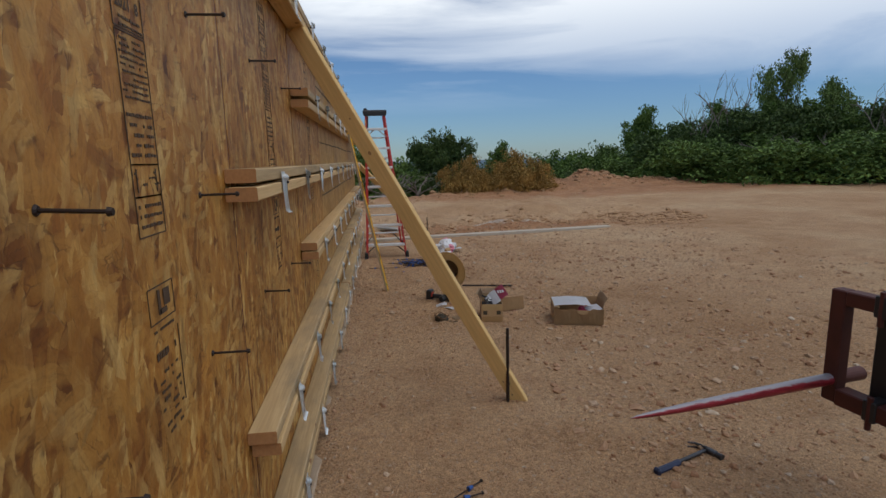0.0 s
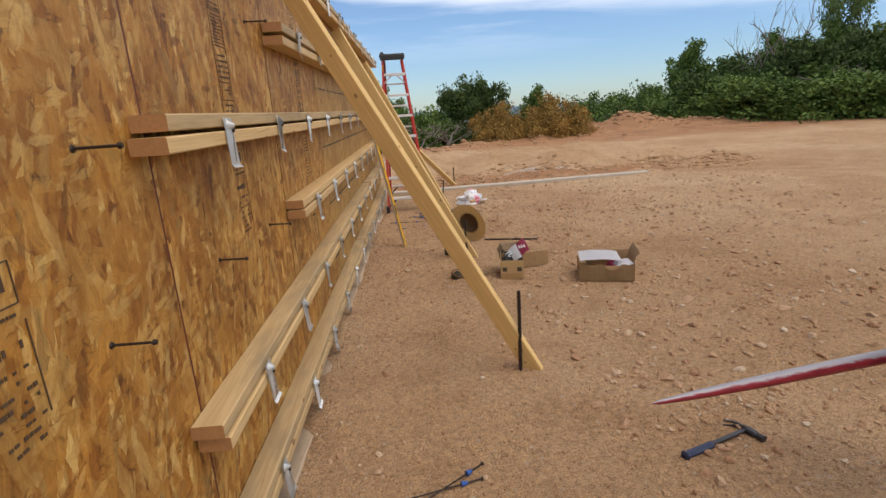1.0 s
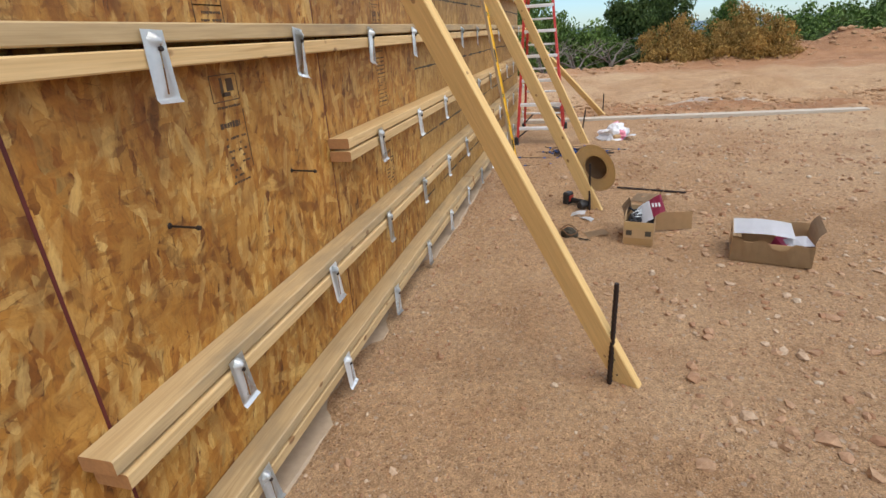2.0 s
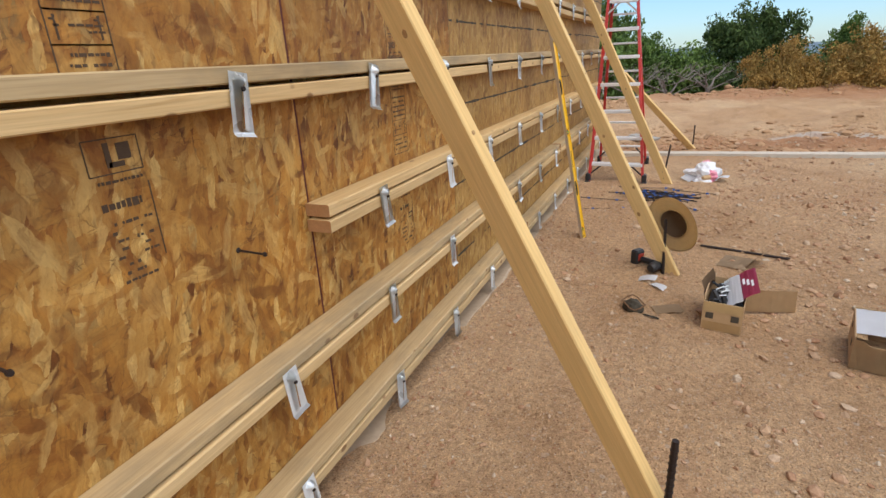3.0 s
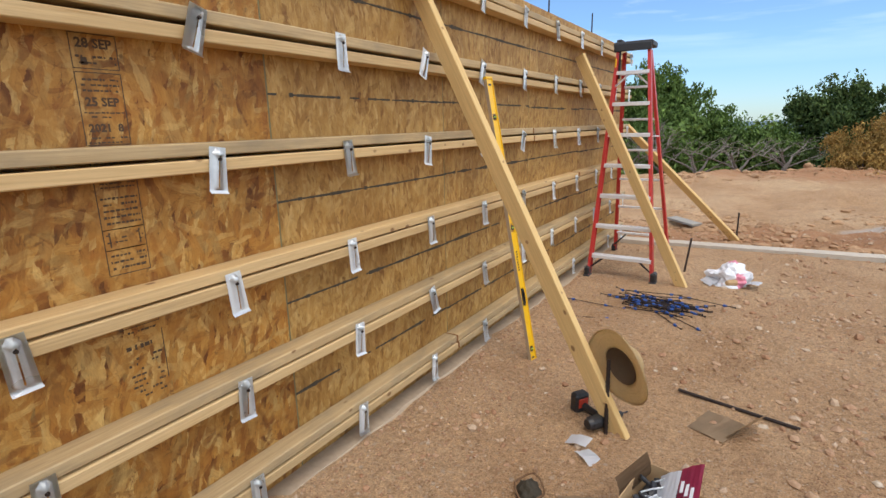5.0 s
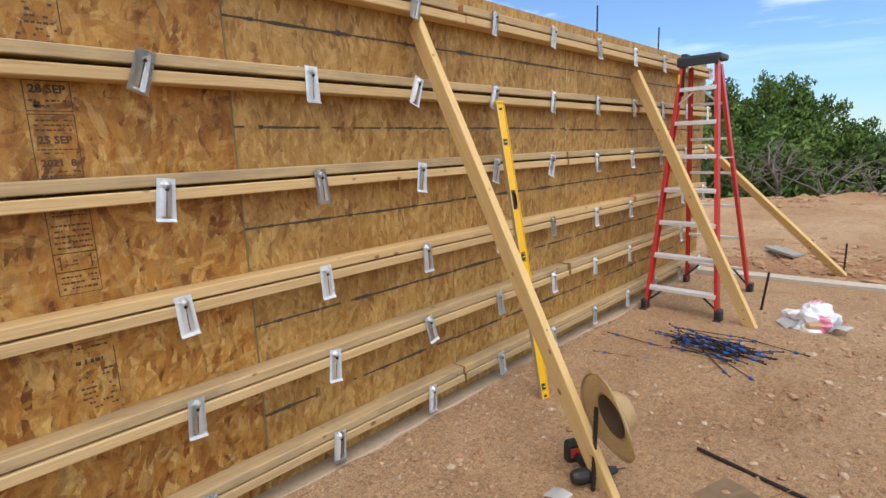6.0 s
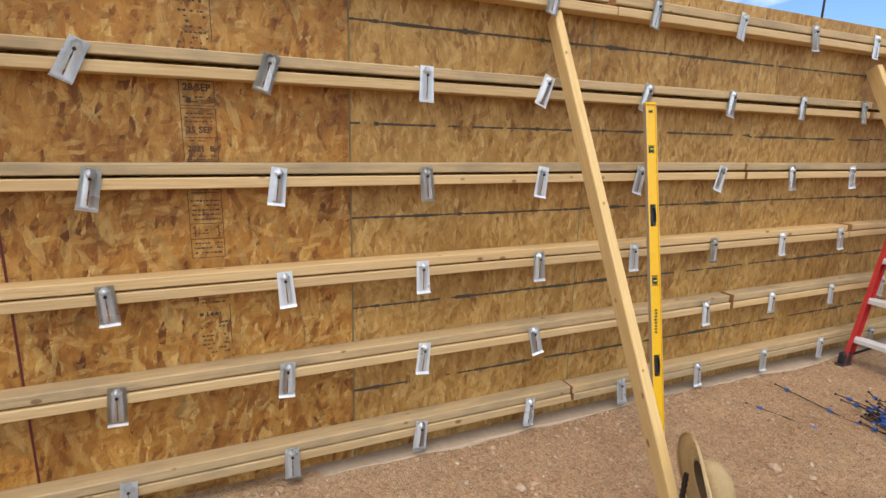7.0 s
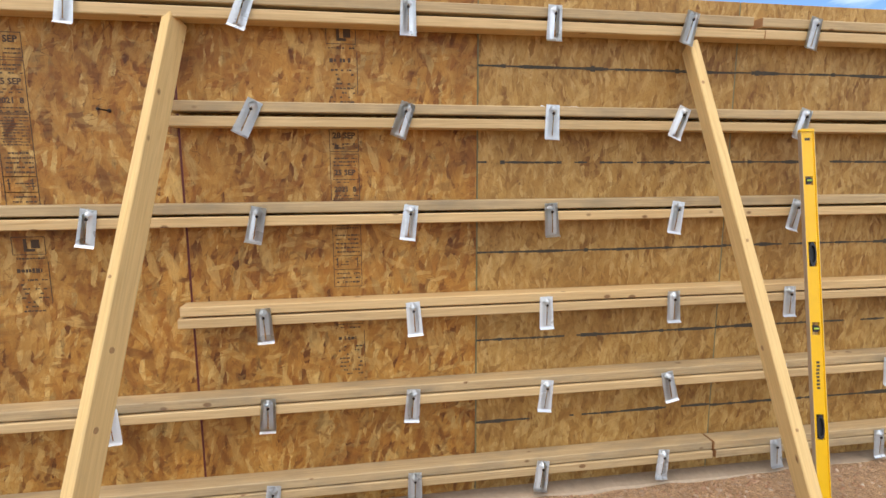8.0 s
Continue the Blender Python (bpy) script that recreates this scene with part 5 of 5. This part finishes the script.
def clods(count, seed):
    """Broken lumps of soil in the dug strip and along the spoil bank."""
    rr = random.Random(seed)
    bm = bmesh.new()
    bmesh.ops.create_icosphere(bm, subdivisions=1, radius=1.0)
    base = [v.co.copy() for v in bm.verts]
    tri = [[v.index for v in f.verts] for f in bm.faces]
    bm.free()
    verts, faces = [], []
    while count:
        if count % 3:
            x = rr.uniform(-0.3, 8.0)
            yy = strip_line(x) + 0.32 + abs(rr.gauss(0, 1.3))
        else:
            x = rr.uniform(-3, 18)
            yy = 20.2 + 0.30 * max(0.0, x) + 0.9 * math.sin(x * 0.35) - 2.2 * math.exp(-((x + 3) / 7) ** 2) + rr.gauss(-0.5, 0.8)
        if noise.noise(Vector((x * 0.9, yy * 0.9, 2.0))) < rr.uniform(-0.35, 0.35):
            continue
        s_ = (0.016 + 0.06 * rr.random() ** 4) * (1.5 if yy > 16 else 1.0)
        o = len(verts)
        z = ground_height(x, yy) + s_ * 0.1
        for p in base:
            f = s_ * (1 + 0.5 * noise.noise(p * 1.3 + Vector((o, 0, 0)))) 
            verts.append((x + p.x * f * 1.2, yy + p.y * f, z + p.z * f * 0.7))
        faces.extend(tuple(i + o for i in t) for t in tri)
        count -= 1
    me = bpy.data.meshes.new("soil_clods")
    me.from_pydata(verts, [], faces)
    me.materials.append(M_CLOD)
    return tagged(new("soil_clods", me), "broken reddish soil clods in the dug strip and on the bank", "soil clods", kind="stuff")


M_CLOD = plain("red_clod", (0.41, 0.24, 0.125), 0.95, vary=0.35, scale=7, relief=0.5)
clods(2600, 15)


# ---- trees ----
def leaf_cloud(bm_v, bm_f, rnd, centre, radius, count, size):
    for _ in range(count):
        d = Vector((rnd.gauss(0, 1), rnd.gauss(0, 1), rnd.gauss(0, 1)))
        d = d.normalized() * (radius * rnd.random() ** 0.45)
        c = Vector(centre) + Vector((d.x, d.y, d.z * 0.75))
        n = Vector((rnd.uniform(-1, 1), rnd.uniform(-1, 1), rnd.uniform(-0.4, 1))).normalized()
        u = n.orthogonal().normalized()
        u.rotate(Matrix.Rotation(rnd.uniform(0, 6.28), 3, n))
        w = n.cross(u)
        s = size * rnd.uniform(0.6, 1.4)
        o = len(bm_v)
        bm_v.extend([c - u * s, c + w * s * 0.45 + n * s * 0.15, c + u * s, c - w * s * 0.45 + n * s * 0.15])
        bm_f.append((o, o + 1, o + 2, o + 3))


def limb(bm, rnd, p, d, length, r, depth, tips, seg=6):
    q = p
    steps = 3
    for i in range(steps):
        d2 = (d + Vector((rnd.uniform(-0.28, 0.28), rnd.uniform(-0.28, 0.28), rnd.uniform(-0.1, 0.22)))).normalized()
        nx = q + d2 * length / steps
        rod(bm, q, nx, r * (1 - 0.22 * i), r * (1 - 0.22 * (i + 1)), seg)
        q, d = nx, d2
        if i == 1:
            tips.append(q)
        if depth > 0 and i > 0:
            for _ in range(rnd.choice((1, 2, 2))):
                a = rnd.uniform(0, 6.28)
                side = Vector((math.cos(a), math.sin(a), rnd.uniform(0.0, 0.7)))
                limb(bm, rnd, q, (d * 0.5 + side * 0.8).normalized(), length * rnd.uniform(0.5, 0.72), r * 0.5, depth - 1, tips, 4)
    tips.append(q)


def tree_variant(seed, mat, leaf=0.085, per=150, spread=0.55, trunk=1.5, bare=False, depth=2):
    """A tree about five metres tall: tapered trunk, forking limbs, clumps of leaves at their ends."""
    rnd = random.Random(seed)
    root = new("tree")
    bm, tips = bmesh.new(), []
    limb(bm, rnd, Vector((0, 0, -0.3)), Vector((0.05, 0, 1)), trunk, 0.14, 0, [], 8)
    base = Vector((0.05, 0, trunk * 0.9 - 0.3))
    for i in range(5):
        a = i * 1.26 + rnd.uniform(-0.4, 0.4)
        low = base * (0.45 + 0.55 * i / 4)
        limb(bm, rnd, low, Vector((math.cos(a) * spread, math.sin(a) * spread, 0.5 + 0.12 * i)).normalized(), rnd.uniform(1.2, 2.0), 0.07, depth, tips, 5)
    part("trunk", bm, M_TWIG if bare else M_BARK, root)
    if not bare:
        vs, fs = [], []
        for t in tips:
            leaf_cloud(vs, fs, rnd, t, rnd.uniform(0.28, 0.62), per, leaf)
        me = bpy.data.meshes.new("crown")
        me.from_pydata(vs, [], fs)
        me.materials.append(mat)
        part("crown", me, mat, root)
    return root


def shrub_variant(seed, mat, leaf, clumps, per):
    """A rounded shrub about four metres across: thin stems in an uneven dome of small leaf clumps."""
    rnd = random.Random(seed)
    root = new("shrub")
    bm, tips = bmesh.new(), []
    for i in range(9):
        a = i * 0.7 + rnd.uniform(-0.3, 0.3)
        limb(bm, rnd, Vector((0.1 * math.cos(a), 0.1 * math.sin(a), -0.1)), Vector((math.cos(a) * 0.7, math.sin(a) * 0.7, 0.7)).normalized(), rnd.uniform(0.9, 1.2), 0.022, 0, tips, 4)
    part("stem_clump", bm, M_TWIG, root)
    vs, fs = [], []
    for k in range(clumps):
        a, e = rnd.uniform(0, 6.283), math.asin(rnd.random() ** 0.8)
        r = rnd.uniform(0.45, 1.0)
        d = Vector((math.cos(a) * math.cos(e), math.sin(a) * math.cos(e), math.sin(e)))
        r *= 0.82 + 0.5 * noise.noise(d * 2.2 + Vector((seed, 0, 0)))
        leaf_cloud(vs, fs, rnd, (d.x * r * 2.0, d.y * r * 2.0, 0.1 + d.z * r * 2.0), rnd.uniform(0.20, 0.44), per, leaf)
    me = bpy.data.meshes.new("crown")
    me.from_pydata(vs, [], fs)
    me.materials.append(mat)
    part("crown", me, mat, root)
    return root


def polar(az, dist):
    a = radians(az)
    return 0.4 + dist * math.sin(a), dist * math.cos(a)


VARIANTS = {
    "oak": (tree_variant(31, M_LEAF_DARK, 0.09, 95, 0.95, 1.2), "dark green oak tree with a broad uneven crown", "tree"),
    "green": (tree_variant(32, M_LEAF, 0.085, 85, 0.6, 1.5), "green broadleaf tree with an open crown", "tree"),
    "tall": (tree_variant(33, M_LEAF_LIGHT, 0.075, 55, 0.38, 2.2), "tall slender light green tree", "tree"),
    "brown": (shrub_variant(34, M_LEAF_BROWN, 0.055, 210, 60), "rust-brown withered leafy shrub", "shrub"),
    "bare": (tree_variant(35, None, spread=0.6, bare=True), "leafless grey tree with thin twigs", "dead tree"),
    "bush": (shrub_variant(36, M_LEAF, 0.055, 200, 60), "low dense green shrub", "shrub"),
}
placed_once = set()
TREES = (  # kind, azimuth, distance, height of the top over the worked ground, half width
    ("oak", 6.3, 25.5, 2.75, 1.3), ("bush", 1.8, 27, 1.5, 1.40), ("bush", 4.0, 26, 1.2, 1.55),
    ("green", 13.6, 30, 2.3, 1.1), ("brown", 9.3, 21.6, 1.5, 0.85), ("brown", 10.9, 22.2, 0.95, 0.7), ("brown", 13.6, 22.0, 1.25, 0.75), ("brown", 15.4, 22.4, 1.75, 0.95), ("brown", 17.2, 22.8, 0.85, 0.7), ("bush", 12.3, 23.5, 0.7, 1.0),
    ("bush", 17.8, 36, 1.6, 2.48), ("bush", 20.6, 36, 2.1, 2.33), ("green", 24.1, 36, 2.0, 1.6), ("bush", 22.4, 32, 1.1, 2.17), ("bush", 26.0, 34, 1.9, 2.48),
    ("green", 28.1, 33, 4.3, 1.55), ("green", 31.3, 33, 3.3, 1.5), ("bush", 29.5, 29, 1.7, 2.48), ("bare", 32.8, 31, 4.9, 0.9),
    ("green", 34.2, 34, 4.6, 1.5), ("bush", 33.0, 29, 2.3, 2.48), ("bare", 35.4, 31, 6.2, 1.0), ("oak", 36.6, 31, 3.9, 1.7), ("green", 38.6, 32, 4.7, 1.7),
    ("tall", 39.6, 32, 7.3, 1.15), ("oak", 40.2, 29, 4.0, 1.8), ("bush", 37.5, 28, 2.2, 2.79), ("green", 42.6, 30, 4.3, 1.8),
    ("tall", 43.4, 31, 5.5, 1.1), ("bush", 42.0, 27.5, 2.2, 2.79), ("oak", 46.4, 30, 4.0, 1.8), ("bush", 46.5, 28, 2.6, 2.79), ("oak", 48.6, 30, 4.5, 1.8),
    ("green", 52.0, 30, 4.6, 1.8), ("bush", 51.0, 28, 2.6, 2.79), ("bare", 47.0, 29, 5.0, 0.9),
    ("green", -2.0, 26, 2.0, 1.4), ("green", -5.2, 25, 3.3, 1.4), ("green", -7.2, 25, 3.6, 1.45), ("green", -10.2, 25, 3.5, 1.6),
    ("green", -13.2, 25, 3.6, 1.7), ("oak", -16.2, 24, 3.4, 1.6), ("bush", -8.5, 22, 1.9, 2.02), ("bush", -12.0, 22, 2.0, 2.02), ("bush", -1.0, 25, 1.7, 2.02),
    ("bare", -5.0, 20.5, 1.5, 1.2), ("bare", 0.8, 21, 0.9, 1.2), ("bare", -10.5, 20, 1.8, 1.2), ("bare", -8.0, 20.4, 1.4, 1.2),
    ("bare", 4.0, 21.5, 0.9, 1.2), ("bare", 40.5, 27, 2.4, 1.3), ("bare", -2.2, 20.8, 1.0, 1.2), ("green", -19.0, 24, 3.8, 1.6), ("oak", -24.0, 25, 4.0, 1.7),
)
SIZE = {}
for kind, (src, label, cat) in VARIANTS.items():
    pts = [v.co for o in src.children for v in o.data.vertices]
    SIZE[kind] = (np.percentile([abs(p.x) for p in pts] + [abs(p.y) for p in pts], 96), np.percentile([p.z for p in pts], 99.9))
rnd = random.Random(77)
for kind, az, dist, top, half in TREES:
    x, yy = polar(az, dist)
    src, label, cat = VARIANTS[kind]
    z = ground_height(x, yy) - (0.25 if kind == "brown" else 0.2 if kind == "bush" else 0.0)
    w, h = SIZE[kind]
    m = Matrix.Translation((x, yy, z)) @ pose(0, 0, 0, 0, 0, rnd.uniform(0, 360)) @ Matrix.Diagonal((half / w, half / w, (1.4 + (top - 1.4) * math.cos(radians(max(0.0, az - 7))) - z) / h, 1))
    if kind in placed_once:
        ob = copy_thing(src, m)
    else:
        ob = src
        placed_once.add(kind)
    ob.matrix_basis = m
    ob.name = {"shrub": "shrub", "dead tree": "dead_tree"}.get(cat, "tree")
    tagged(ob, label, cat, {"tree": "trees on the far edge", "shrub": "shrubs on the far edge", "dead tree": "dead trees"}[cat])


def hedge(name, spots, mat, seed, leaf=0.1):
    rnd = random.Random(seed)
    vs, fs = [], []
    for az0, az1, d0, d1, h, count in spots:
        for _ in range(count):
            x, yy = polar(rnd.uniform(az0, az1), rnd.uniform(d0, d1))
            z = ground_height(x, yy)
            top = z + (h - z) * (0.55 + 0.9 * abs(noise.noise(Vector((x * 0.4, yy * 0.4, 1)))))
            leaf_cloud(vs, fs, rnd, (x, yy, z + max(0.15, top - z) * rnd.random()), rnd.uniform(0.3, 0.6), 34, leaf)
    me = bpy.data.meshes.new(name)
    me.from_pydata(vs, [], fs)
    me.materials.append(mat)
    return tagged(new(name, me), "dense dark green undergrowth beyond the cleared soil", "undergrowth", kind="stuff")


hedge("undergrowth", ((27, 54, 28, 32, 2.7, 1300), (14, 28, 28, 38, 0.9, 420), (-26, 14, 23.5, 29, 0.7, 900)), M_LEAF_DARK, 3)
hedge("far_woodland", ((-30, 56, 60, 150, -1.2, 1100),), M_LEAF, 4, 0.3)
